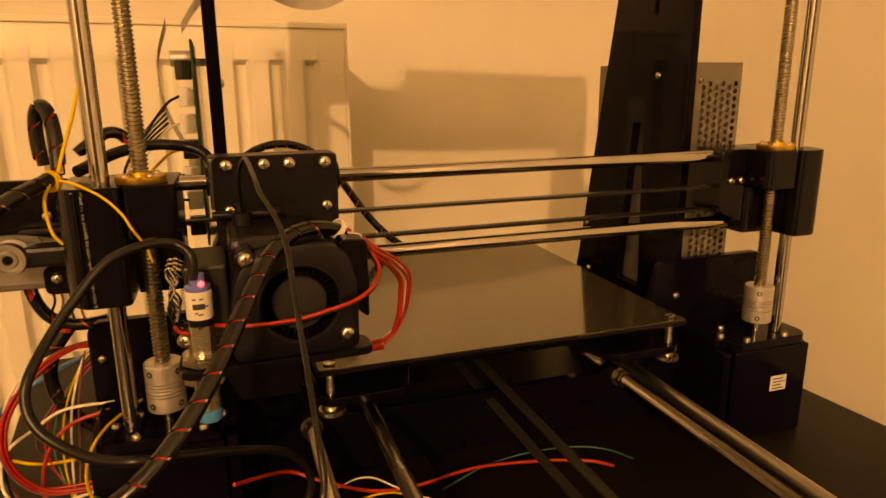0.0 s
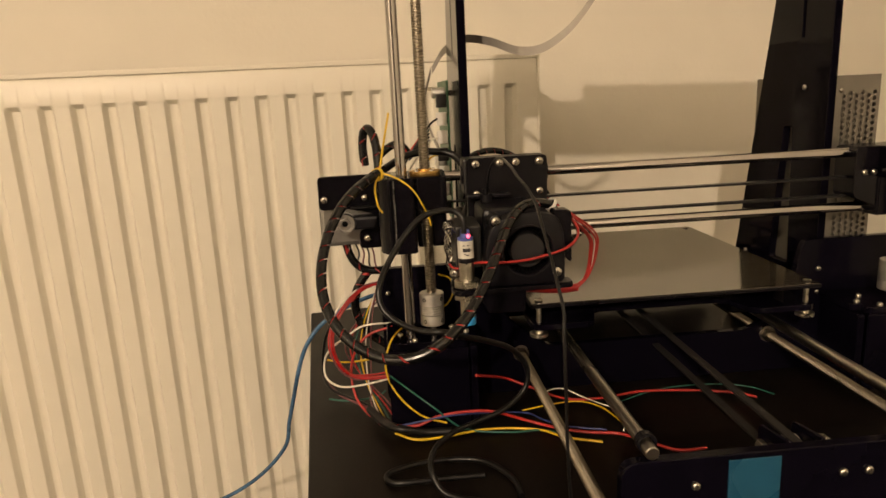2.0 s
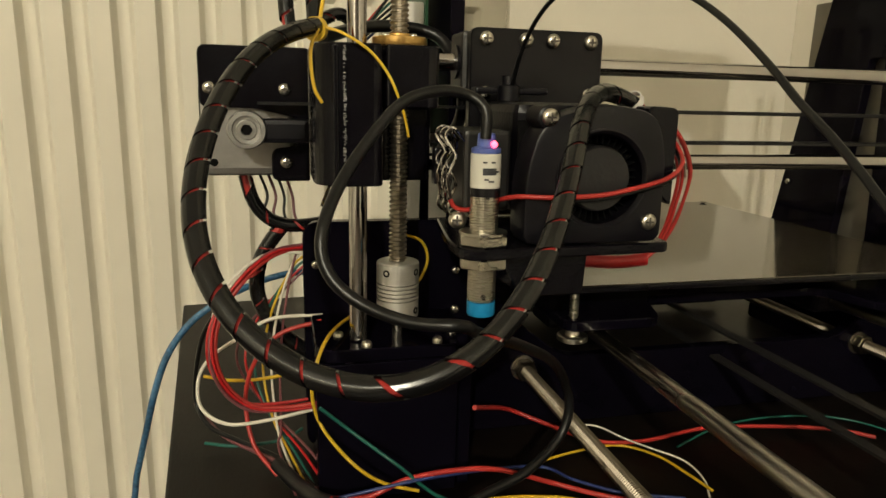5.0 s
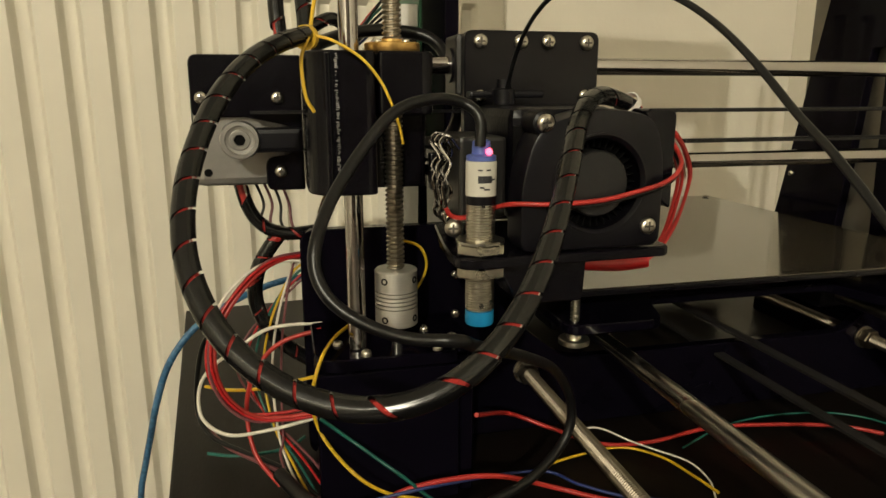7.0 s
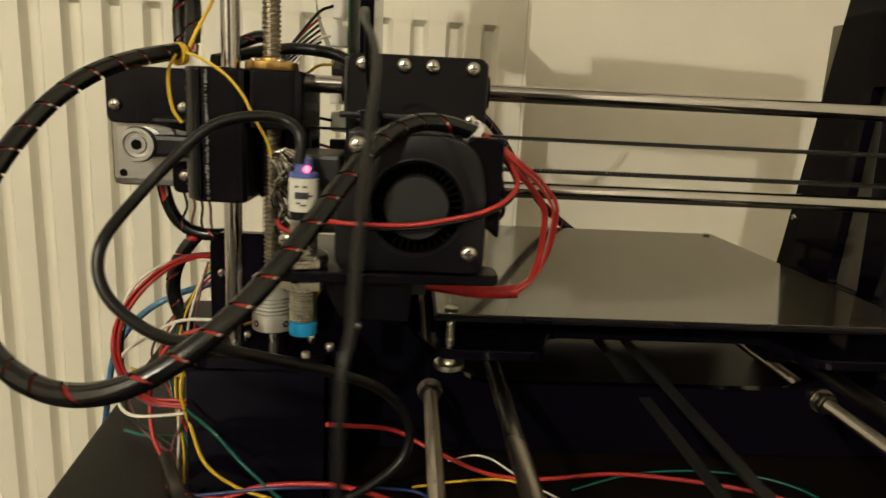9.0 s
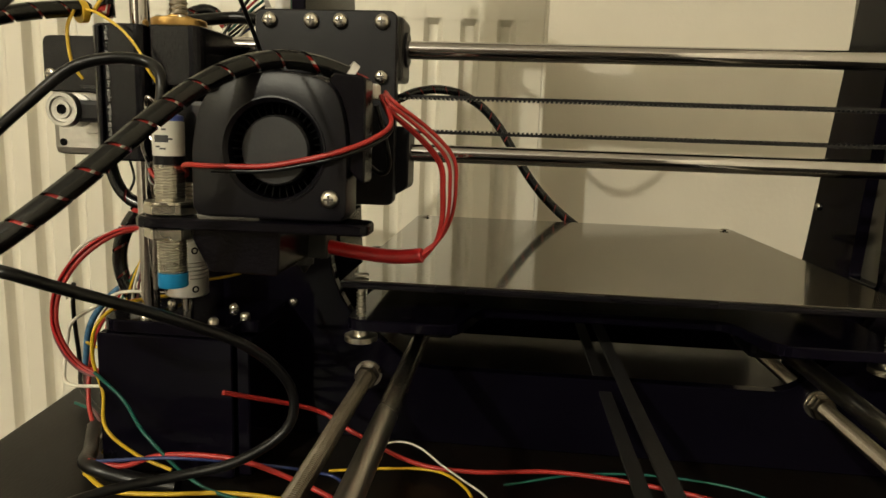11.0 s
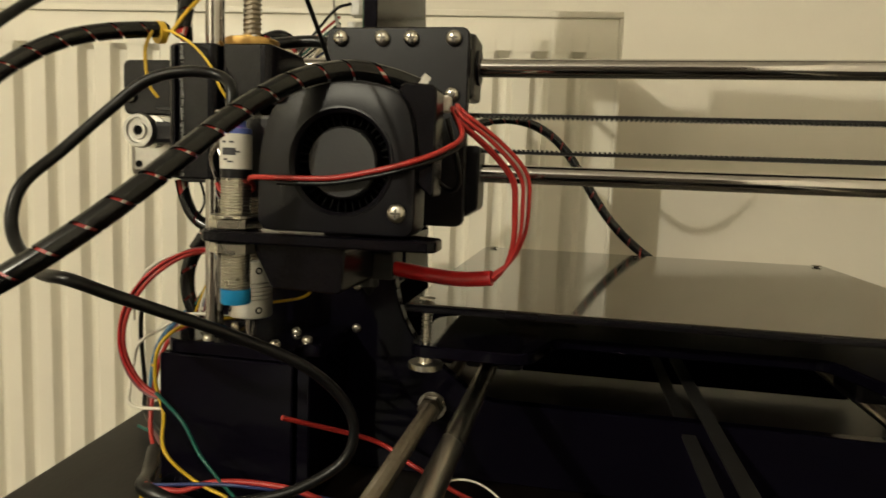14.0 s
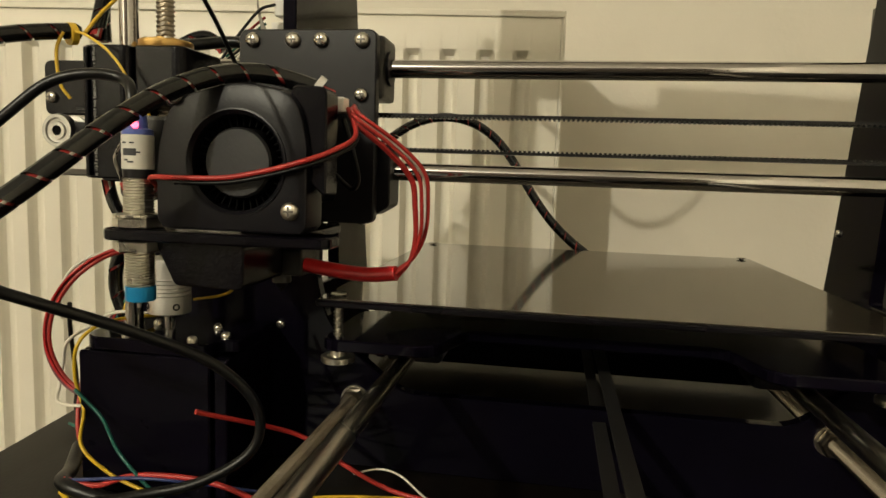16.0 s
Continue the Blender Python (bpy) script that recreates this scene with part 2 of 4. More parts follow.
def spline(points, step=0.003):
    """A smooth line through the points, at even steps."""
    P = [Vector(p) for p in points]
    P = [P[0] * 2 - P[1]] + P + [P[-1] * 2 - P[-2]]
    fine = []
    for a, b, c, d in zip(P, P[1:], P[2:], P[3:]):
        for k in range(24):
            t = k / 24
            fine.append(0.5 * (2 * b + (c - a) * t + (2 * a - 5 * b + 4 * c - d) * t * t + (3 * b - a - 3 * c + d) * t ** 3))
    fine.append(P[-2])
    out, left = [fine[0]], 0.0
    for a, b in zip(fine, fine[1:]):
        left += (b - a).length
        if left >= step:
            out.append(b)
            left = 0.0
    if (out[-1] - fine[-1]).length > step * 0.3:
        out.append(fine[-1])
    return out


def frames_along(line):
    """A tangent and two normals at each place, without sudden turns."""
    out, nrm = [], None
    for i, p in enumerate(line):
        t = (line[min(i + 1, len(line) - 1)] - line[max(i - 1, 0)]).normalized()
        if nrm is None:
            nrm = t.orthogonal().normalized()
        nrm = (nrm - t * nrm.dot(t)).normalized()
        out.append((p, t, nrm, t.cross(nrm)))
    return out


def tube(points, r, seg=8, step=0.003, wobble=0.0, bm=None):
    b = bmesh.new()
    rings = []
    for k, (p, t, n, m) in enumerate(frames_along(spline(points, step))):
        rr = r * (1 + wobble * noise.noise(p * 120))
        rings.append([b.verts.new(p + (n * math.cos(2 * math.pi * i / seg) + m * math.sin(2 * math.pi * i / seg)) * rr) for i in range(seg)])
    for a, c in zip(rings, rings[1:]):
        for i in range(seg):
            b.faces.new((a[i], a[(i + 1) % seg], c[(i + 1) % seg], c[i]))
    b.faces.new(rings[0][::-1])
    b.faces.new(rings[-1])
    return merge(bm, b)


def spiral(points, r, pitch, cover, thick=0.0007, per_turn=14, seed=0):
    """A flat band wound round the line, with a gap between its turns."""
    fine = frames_along(spline(points, pitch / per_turn))
    rng = random.Random(seed)
    b = bmesh.new()
    prev = None
    n = len(fine)
    half = int(per_turn * cover / 2)
    jit = [1 + 0.03 * rng.uniform(-1, 1) for _ in range(n)]
    steps = [int(half * u / 3) for u in range(-3, 4)]
    band = [(o, r + thick) for o in steps] + [(o, r) for o in steps[::-1]]
    for k in range(n):
        ang = 2 * math.pi * k / per_turn
        row = []
        for off, rr in band:
            j = max(0, min(n - 1, k + off))
            p, t, nn, mm = fine[j]
            row.append(b.verts.new(p + (nn * math.cos(ang) + mm * math.sin(ang)) * rr * jit[k]))
        if prev:
            for i in range(len(row)):
                j = (i + 1) % len(row)
                b.faces.new((prev[i], prev[j], row[j], row[i]))
        prev = row
    bmesh.ops.recalc_face_normals(b, faces=b.faces[:])
    return b


def screw_head(parent, place, way, r=0.0029, h=0.0021, mat=None, name="screw"):
    """A pan head with a cross recess, its shade painted as dark raised bars."""
    m = along(place, Vector(place) + Vector(way))
    hd = part(name, lathe([(r, 0), (r, h * 0.45), (r * 0.85, h * 0.8), (r * 0.5, h), (0, h * 1.02)], 16, m), mat or STEEL, parent, smooth=True)
    b = box(-r * 0.55, r * 0.55, -r * 0.12, r * 0.12, h * 0.6, h * 1.06)
    box(-r * 0.12, r * 0.12, -r * 0.55, r * 0.55, h * 0.6, h * 1.062, bm=b)
    b.transform(m)
    part("shaded_cross", b, RECESS, hd)
    return hd


def hex_nut(parent, place, way, r=0.0062, h=0.0055, mat=None, name="nut"):
    m = along(place, Vector(place) + Vector(way))
    return part(name, lathe([(r * 0.6, 0), (r * 0.9, 0), (r, h * 0.12), (r, h * 0.88), (r * 0.9, h), (r * 0.6, h)], 6, m), mat or STEEL, parent)


def setting(name, bm, mat, label):
    ob = part(name, bm, mat)
    ob.matrix_world = ROOM
    return tagged(ob, label, kind="structure")


# ---- room ----
setting("wall_north", box(-2.6, 0.85, 0.529, 0.63, -0.54, 1.94), WALL, "cream painted plaster wall behind the radiator")
setting("wall_east", box(0.75, 0.85, -4.3, 0.5285, -0.54, 1.94), WALL, "cream painted plaster side wall")
setting("wall_west", box(-2.6, -2.5, -4.3, 0.5285, -0.54, 1.94), WALL, "cream painted plaster wall")
# Out of view: this wall's dark colour only cuts bounce and reflections.
setting("wall_south", box(-2.498, 0.748, -4.3, -4.2, -0.54, 1.94), DARKWALL, "unseen wall behind the camera, dark to hold down reflections")
setting("floor", box(-2.6, 0.85, -4.3, 0.63, -0.64, -0.5405), FLOORM, "brown wood laminate floor")
setting("ceiling", box(-2.6, 0.85, -4.3, 0.63, 1.9405, 2.04), CEIL, "white painted ceiling")


# ---- radiator ----
def radiator():
    rad = thing("radiator", "cream enamelled panel radiator with vertical grooves on the wall", "radiator", place=ROOM)
    left, right, front, pitch, depth = -1.05, 0.2045, 0.352, 0.0341, 0.0092
    us = [right, right - 0.006]
    prof = {right: 0.0, right - 0.006: 0.0}
    k = 0
    while 0.1697 - k * pitch > left + 0.03:
        c = 0.1697 - k * pitch
        for du, f in ((0.0098, 0), (0.0080, 0.25), (0.0058, 0.9), (0.0045, 1), (-0.0045, 1), (-0.0058, 0.9), (-0.0080, 0.25), (-0.0098, 0)):
            us.append(c + du)
            prof[c + du] = f
        k += 1
    us.append(left)
    prof[left] = 0.0
    zs = [(0.2955, 0, 0.002), (0.2925, 0, 0), (0.2665, 0, 0), (0.2645, 0.35, 0), (0.2615, 1, 0), (0.10, 1, 0), (-0.1, 1, 0), (-0.3545, 1, 0), (-0.3585, 0.35, 0), (-0.3615, 0, 0), (-0.392, 0, 0), (-0.395, 0, 0.002)]
    b = bmesh.new()
    rows = [[b.verts.new((u, front + prof[u] * f * depth + back, z)) for u in us] for z, f, back in zs]
    for r0, r1 in zip(rows, rows[1:]):
        for i in range(len(us) - 1):
            b.faces.new((r0[i], r1[i], r1[i + 1], r0[i + 1]))
    bmesh.ops.recalc_face_normals(b, faces=b.faces[:])
    bmesh.ops.solidify(b, geom=b.faces[:], thickness=0.0015)
    part("front_panel", b, CREAM, rad, smooth=True)
    part("back_panel", box(left, right, 0.445, 0.452, -0.395, 0.2935, 0.002), CREAM, rad)
    part("side_cover", box(0.2048, 0.2085, 0.350, 0.455, -0.392, 0.3015, 0.001), CREAM, rad)
    b = box(left, 0.2084, 0.3492, 0.356, 0.2957, 0.3017, 0.0012)
    for i in range(60):
        u = left + 0.02 + i * 0.0205
        box(u, u + 0.006, 0.3565, 0.450, 0.2970, 0.2990, bm=b)
    box(left, 0.2084, 0.4505, 0.455, 0.2957, 0.3017, 0.0012, bm=b)
    part("top_grille", b, CREAM, rad)
    for u in (-0.8, 0.05):
        part("wall_bracket", box(u, u + 0.03, 0.4525, 0.5285, -0.2, 0.2, 0.002), CREAM, rad)
    part("convector_fin", box(left + 0.02, right - 0.02, 0.372, 0.43, -0.27, 0.26), CREAM, rad)
    return rad


radiator()


# ---- table ----
def table():
    t = thing("low_table", "dark brown low table with a matt foil top", "table", place=ROOM)
    part("tabletop", box(-0.1035, 0.4725, -0.62, 0.318, -0.036, 0.0, 0.0015), TABLE, t)
    for u in (-0.095, 0.423):
        for n in (-0.6, 0.26):
            part("leg", box(u, u + 0.042, n, n + 0.042, -0.54, -0.0362, 0.002), TABLE, t)
    return t


table()

# ---- printer frame ----
XR = 0.378                      # distance of the two lead screws
PL, PR = 0.0335, 0.3435         # inner planes of the uprights
frame_ob = thing("printer_frame", "glossy black acrylic frame of a desktop 3D printer", "printer frame")


def upright(x0, x1):
    outline = rounded([(0.0475, 0.0005), (0.196, 0.0005), (0.192, 0.05), (0.181, 0.095), (0.128, 0.36), (0.120, 0.414), (0.0475, 0.414)], 0.004)
    slot = rounded([(0.090, 0.085), (0.120, 0.085), (0.108, 0.212), (0.096, 0.212)], 0.003)[::-1]
    slot2 = rounded([(0.086, 0.29), (0.090, 0.29), (0.090, 0.35), (0.086, 0.35)], 0.001)[::-1]
    return part("upright", sheet(outline, "x", x0, x1, (slot, slot2)), ACRYLIC, frame_ob)


upright(PL, PL + 0.007)
upright(PR, PR + 0.007)
for y, z in ((0.168, 0.121), (0.162, 0.081), (0.080, 0.247)):
    screw_head(frame_ob, (PR - 0.0002, y, z), (-1, 0, 0), 0.0024, 0.0018)
for y, z in ((0.169, 0.115), (0.082, 0.244)):
    screw_head(frame_ob, (PL + 0.0072, y, z), (1, 0, 0), 0.0024, 0.0018)
part("cross_plate", sheet(rounded([(-0.040, 0.0005), (XR + 0.040, 0.0005), (XR + 0.040, 0.119), (XR - 0.052, 0.119), (XR - 0.060, 0.072, 0.02), (0.284, 0.0405, 0.01), (0.100, 0.0405, 0.01), (0.060, 0.072, 0.02), (0.052, 0.119), (-0.040, 0.119)], 0.008), "y", 0.0395, 0.0465), ACRYLIC, frame_ob)
part("rear_plate", sheet(rounded([(0.036, 0.0045), (0.334, 0.0045), (0.334, 0.0700), (0.036, 0.0700)], 0.005), "y", 0.2236, 0.2300), ACRYLIC, frame_ob)
for x in (0.123, 0.236):
    screw_head(frame_ob, (x, 0.2234, 0.034), (0, -1, 0), 0.0024, 0.002)
part("front_plate", sheet(rounded([(0.088, 0.0005), (0.290, 0.0005), (0.290, 0.058), (0.088, 0.058)], 0.010), "y", -0.180, -0.173), ACRYLIC, frame_ob)
part("top_bar", sheet(rounded([(0.03, 0.34), (0.352, 0.34), (0.352, 0.412), (0.03, 0.412)], 0.008), "y", 0.050, 0.0572), ACRYLIC, frame_ob)
part("display_box", box(0.098, 0.342, 0.028, 0.0495, 0.345, 0.437, 0.006), ACRYLIC, frame_ob)
for x in (0.13, 0.215, 0.23):
    screw_head(frame_ob, (x, -0.1802, 0.041), (0, -1, 0), 0.0026, 0.002)
part("blue_film", box(0.148, 0.178, -0.1812, -0.1803, 0.018, 0.055, 0.0003), FILM, frame_ob, "translucent blue protective film on the front plate")
for z in (0.0925, 0.0715):
    for x in (0.037, XR - 0.037):
        screw_head(frame_ob, (x, 0.0393, z), (0, -1, 0), 0.0023, 0.0018)
screw_head(frame_ob, (-0.034, 0.0393, 0.098), (0, -1, 0), 0.0021, 0.0016)
screw_head(frame_ob, (XR + 0.034, 0.0393, 0.098), (0, -1, 0), 0.0021, 0.0016)

# smooth rods and threaded rods of the bed
for x in (0.1055, 0.2780):
    part("bed_rod", rod((x, -0.1795, 0.0622), (x, 0.2234, 0.0642), 0.004, 24), GROUND, frame_ob, "polished steel guide rod", smooth=True)
    part("rod_clip", lathe([(0.0041, 0), (0.0058, 0.0003), (0.0058, 0.0052), (0.0041, 0.0055)], 24, along((x, -0.1660, 0.064), (x, -0.18, 0.064)), hollow=True), SATIN, frame_ob, "black clip on the guide rod", smooth=True)
for x in (0.0765, 0.298):
    part("threaded_rod", thread((x, -0.21, 0.036), (x, 0.2400, 0.036), 0.0038, 0.00125, 0.0004, 12), ACID, frame_ob, "threaded steel rod")
    part("washer", lathe([(0.0045, 0), (0.0070, 0), (0.0070, 0.0012), (0.0045, 0.0012)], 24, along((x, 0.0393, 0.036), (x, 0.03, 0.036))), STEEL, frame_ob, smooth=True)
    hex_nut(frame_ob, (x, 0.038, 0.036), (0, -1, 0), 0.0062, 0.006, ACID)

# belt of the bed with its pulley
part("bed_belt", box(0.1975, 0.2035, -0.165, 0.2232, 0.0485, 0.0500), BELT, frame_ob, "black toothed rubber belt")
part("bed_belt", box(0.1935, 0.1995, -0.165, 0.2232, 0.0335, 0.0350), BELT, frame_ob)
part("belt_pulley", rod((0.190, -0.150, 0.0418), (0.207, -0.150, 0.0418), 0.0064, 20), ALU, frame_ob, smooth=True)
part("pulley_bolt", rod((0.182, -0.150, 0.0418), (0.228, -0.150, 0.0418), 0.0022, 14), STEEL, frame_ob, smooth=True)
for x in (0.183, 0.214, 0.222):
    hex_nut(frame_ob, (x, -0.150, 0.0418), (1, 0, 0), 0.005, 0.0035)
for x in (0.1885, 0.2095):
    part("pulley_cheek", sheet(rounded([(-0.1725, 0.025), (-0.142, 0.028), (-0.142, 0.054), (-0.1725, 0.058)], 0.004), "x", x - 0.002, x), ACRYLIC, frame_ob)


# ---- the two sides that lift the gantry ----
def lift(x, side):
    """A motor under its plate, coupler, lead screw and guide rod. side: -1 where the guide rod stands to the left."""
    g = "lifting motors"
    mo = thing("stepper_motor", "black square stepper motor under an acrylic plate" if side < 0 else "black square stepper motor with a white paper label", "motor", g)
    part("body", box(x - 0.021, x + 0.021, -0.0100, 0.032, 0.0272, 0.066, 0.003), MOTOR, mo)
    part("end_cap", box(x - 0.0212, x + 0.0212, -0.0102, 0.0322, 0.0182, 0.0270, 0.003), MOTOR, mo)
    part("shaft", rod((x, 0, 0.066), (x, 0, 0.092), 0.0025, 16), CHROME, mo, smooth=True)
    part("plug", box(x - 0.008, x + 0.008, 0.0323, 0.037, 0.019, 0.0265, 0.001), SATIN, mo)
    if side > 0:
        part("paper_label", box(x + 0.006, x + 0.0195, -0.0133, -0.0129, 0.034, 0.045), LABEL, mo, "white paper label")
        for i in range(4):
            part("print_line", box(x + 0.0075, x + 0.0075 + (0.009, 0.0105, 0.0075, 0.0095)[i], -0.01355, -0.01332, 0.0425 - i * 0.0024, 0.0433 - i * 0.0024), INK, mo)
    lo, hi = (x - 0.037, x + 0.033) if side < 0 else (x - 0.033, x + 0.037)
    step = [(-0.037, -0.0060), (-0.031, -0.0128), (0.026, -0.0128), (0.026, -0.002), (0.034, -0.002), (0.034, 0.0393), (-0.037, 0.0393)]
    step = [(x - side * a, b) for a, b in step]
    step = step if side < 0 else step[::-1]
    fx = sorted((x + side * 0.037, x - side * 0.026))
    part("motor_cover", sheet(rounded([(fx[0], 0.0005), (fx[1], 0.0005), (fx[1], 0.066), (fx[0], 0.066)], 0.002), "y", -0.0128, -0.0108), ACRYLIC, frame_ob)
    part("mount_plate", sheet(rounded(step, 0.004), "z", 0.0665, 0.0725), ACRYLIC, frame_ob)
    for xx in (lo, hi - 0.006):
        part("side_web", sheet(rounded([(-0.0105, 0.0005), (0.0393, 0.0005), (0.0393, 0.066), (-0.0105, 0.066)], 0.003), "x", xx, xx + 0.006), ACRYLIC, frame_ob)
    for dx, dy in ((-0.0150, -0.0095), (0.0165, -0.0095), (-0.0155, 0.0155), (0.0155, 0.0155)):
        screw_head(frame_ob, (x + dx, dy, 0.0725), (0, 0, 1), 0.0023, 0.0027, name="socket_screw")
    screw_head(frame_ob, (x + side * 0.026, 0.006, 0.0725), (0, 0, 1), 0.0023, 0.0020)
    screw_head(frame_ob, (x - side * 0.026, 0.003, 0.0725), (0, 0, 1), 0.0023, 0.0024)
    cp = thing("shaft_coupler", "turned aluminium shaft coupler with spiral cuts", "coupler", "shaft couplers")
    prof = [(0.0042, 0.0829), (0.0088, 0.0829), (0.0094, 0.0835)]
    for k in range(5):
        z = 0.0912 + k * 0.0018
        prof += [(0.0094, z), (0.0082, z + 0.0001), (0.0082, z + 0.0005), (0.0094, z + 0.0006)]
    prof += [(0.0094, 0.1076), (0.0088, 0.1082), (0.0042, 0.1082)]
    part("sleeve", lathe(prof, 32, Matrix.Translation((x, 0, 0))), ALU, cp, smooth=True)
    for z in (0.0868, 0.1042):
        for a in (-0.72, 0.85):
            d = Vector((math.sin(a), -math.cos(a), 0))
            p = Vector((x, 0, z)) + d * 0.0090
            part("grub_screw", lathe([(0.0016, 0), (0.0016, 0.0005), (0.0009, 0.00052), (0.0009, 0.0003), (0, 0.0003)], 12, along(p, p + d)), DARK, cp)
    ls = thing("lead_screw", "long steel trapezoidal lead screw", "lead screw", "lead screws")
    part("threaded_shaft", thread((x, 0, 0.1083), (x, 0, 0.405), 0.004, 0.002, 0.00075, 16), LEAD, ls, smooth=False)
    gr = thing("guide_rod", "polished steel vertical guide rod", "guide rod", "guide rods")
    part("bar", rod((x + side * 0.0175, 0, 0.0726), (x + side * 0.0175, 0, 0.405), 0.004, 24), CHROME, gr, smooth=True)


lift(0.0, -1)
lift(XR, 1)

# ---- bed ----
bed = thing("print_bed", "black print bed with a dull reflecting top on spring screws", "print bed")
BX0, BX1, BY0, BY1 = 0.0745, 0.3085, -0.0160, 0.2225
part("bed_plate", sheet(rounded([(BX0, BY0), (BX1, BY0), (BX1, BY1), (BX0, BY1)], 0.003), "z", 0.0936, 0.0962), MOTOR, bed, "black heated plate")
part("bed_sheet", sheet(rounded([(BX0 + 0.001, BY0 + 0.0012), (BX1 - 0.001, BY0 + 0.0012), (BX1 - 0.001, BY1 - 0.001), (BX0 + 0.001, BY1 - 0.001)], 0.003), "z", 0.0963, 0.0970, bevel=0.0002), BEDTOP, bed, "dull dark reflecting build sheet")
part("support_plate", sheet(rounded([(BX0 + 0.002, BY0 + 0.002), (0.125, BY0 + 0.002), (0.135, 0.020), (0.245, 0.020), (0.255, BY0 + 0.002), (BX1 - 0.002, BY0 + 0.002), (BX1 - 0.002, 0.045), (0.275, 0.065), (0.275, 0.155), (BX1 - 0.002, 0.175), (BX1 - 0.002, 0.221), (BX0 + 0.002, 0.221), (BX0 + 0.002, 0.175), (0.108, 0.155), (0.108, 0.065), (BX0 + 0.002, 0.045)], 0.008), "z", 0.0745, 0.0795), ACRYLIC, bed)
for x in (BX0 + 0.008, BX1 - 0.008):
    for y in (BY0 + 0.0085, BY1 - 0.0085):
        part("bed_screw", lathe([(0.0032, 0.0015), (0.0032, 0.0019), (0.0008, 0.0006), (0.0015, 0), (0.0015, -0.028)], 16, Matrix.Translation((x, y, 0.0963))), STEEL, bed, smooth=True)
        coil = [(x + 0.0020 * math.cos(a * 0.9), y + 0.0020 * math.sin(a * 0.9), 0.0797 + a * 0.00023) for a in range(60)]
        part("spring", tube(coil, 0.0003, 6, 0.0007), STEEL, bed, smooth=True)
        part("thumb_nut", lathe([(0.0065, 0.0685), (0.0072, 0.0689), (0.0072, 0.0712), (0.0065, 0.0716), (0.0035, 0.0716), (0.0035, 0.0742)], 28, Matrix.Translation((x, y, 0))), STEEL, bed, smooth=True)
for x in (0.1055, 0.2780):
    for y in (0.055, 0.150):
        part("linear_bearing", rod((x, y - 0.012, 0.064), (x, y + 0.012, 0.064), 0.0075, 24), CHROME, bed, smooth=True)
        part("bearing_block", box(x - 0.014, x + 0.014, y - 0.014, y + 0.014, 0.0560, 0.0743, 0.003), SATIN, bed)

# ---- gantry ----
gantry = thing("x_gantry", "black printed gantry ends joined by two polished rods", "gantry")
RY = 0.020
for z in (0.1935, 0.1485):
    part("cross_rod", rod((0.008, RY, z), (XR - 0.006, RY, z), 0.004, 24), CHROME, gantry, "polished steel cross rod", smooth=True)


def belt(z, up):
    """A toothed belt: a flat band with teeth on one side."""
    b = box(-0.058, XR - 0.01, RY - 0.003, RY + 0.003, z - 0.0006, z + 0.0006)
    k = 0.09
    while k < XR - 0.012:
        box(k, k + 0.001, RY - 0.003, RY + 0.003, z + (0.0006 if up else -0.0013), z + (0.0013 if up else -0.0006), bm=b)
        k += 0.002
    return part("x_belt", b, RUBBER, gantry, "black toothed rubber belt")


belt(0.1735, False)
belt(0.1578, True)

# the end with the motor
part("x_end", sheet(rounded([(-0.036, 0.036), (-0.036, -0.006, 0.006), (-0.029, -0.0145, 0.006), (-0.0085, -0.0145, 0.004), (-0.0075, 0.036, 0)], 0.004), "z", 0.1415, 0.1975), PRINTED, gantry, "black printed gantry end block")
part("nut_block", sheet(rounded([(-0.0074, 0.036, 0), (-0.0074, -0.0125, 0.002), (0.015, -0.0125, 0.005), (0.0165, 0.036)], 0.004), "z", 0.1730, 0.1975), PRINTED, gantry)
part("rear_web", sheet(rounded([(-0.0074, 0.036, 0), (-0.0074, 0.0065, 0.001), (0.0155, 0.0065, 0.003), (0.0165, 0.036)], 0.003), "z", 0.1415, 0.1728), PRINTED, gantry)
part("bearing_ridge", box(-0.0285, -0.0265, -0.0158, -0.0143, 0.1425, 0.1965, 0.0006), PRINTED, gantry)
# Layer ridges on the block's edges, with the edge highlight put into their colour.
seam = bmesh.new()
seam_rng = random.Random(5)
for sx, sy in ((-0.0240, -0.0144), (-0.0352, -0.0040)):
    for k in range(76):
        z, w, o = 0.1425 + k * 0.00071, seam_rng.uniform(0.0002, 0.0007), seam_rng.uniform(-0.0003, 0.0003)
        if seam_rng.random() < 0.8:
            box(sx + o - w, sx + o + w, sy - 0.0004 - w * 0.5, sy + 0.0012, z, z + seam_rng.uniform(0.0003, 0.0006), bm=seam)
part("layer_seam", seam, STEP, gantry, "ridged seam of printed layers with its glints in the colour")
part("end_stop", box(0.0167, 0.0225, 0.004, 0.010, 0.140, 0.156, 0.0008), SATIN, gantry, "small end switch")
part("switch_lever", box(0.0227, 0.0232, 0.004, 0.0098, 0.137, 0.158), STEEL, gantry)
out = rounded([(-0.0825, 0.1975), (-0.0362, 0.1975, 0), (-0.0362, 0.139, 0), (-0.053, 0.139), (-0.053, 0.1535), (-0.0362 - 0.004, 0.155), (-0.0362 - 0.004, 0.167), (-0.060, 0.1712, 0.002), (-0.0825, 0.1712)], 0.004)
part("motor_bracket", sheet(out, "y", 0.0265, 0.0315), PRINTED, gantry, "black printed motor bracket")
part("belt_arm", box(-0.060, -0.0365, 0.012, 0.026, 0.157, 0.167, 0.002), SATIN, gantry)
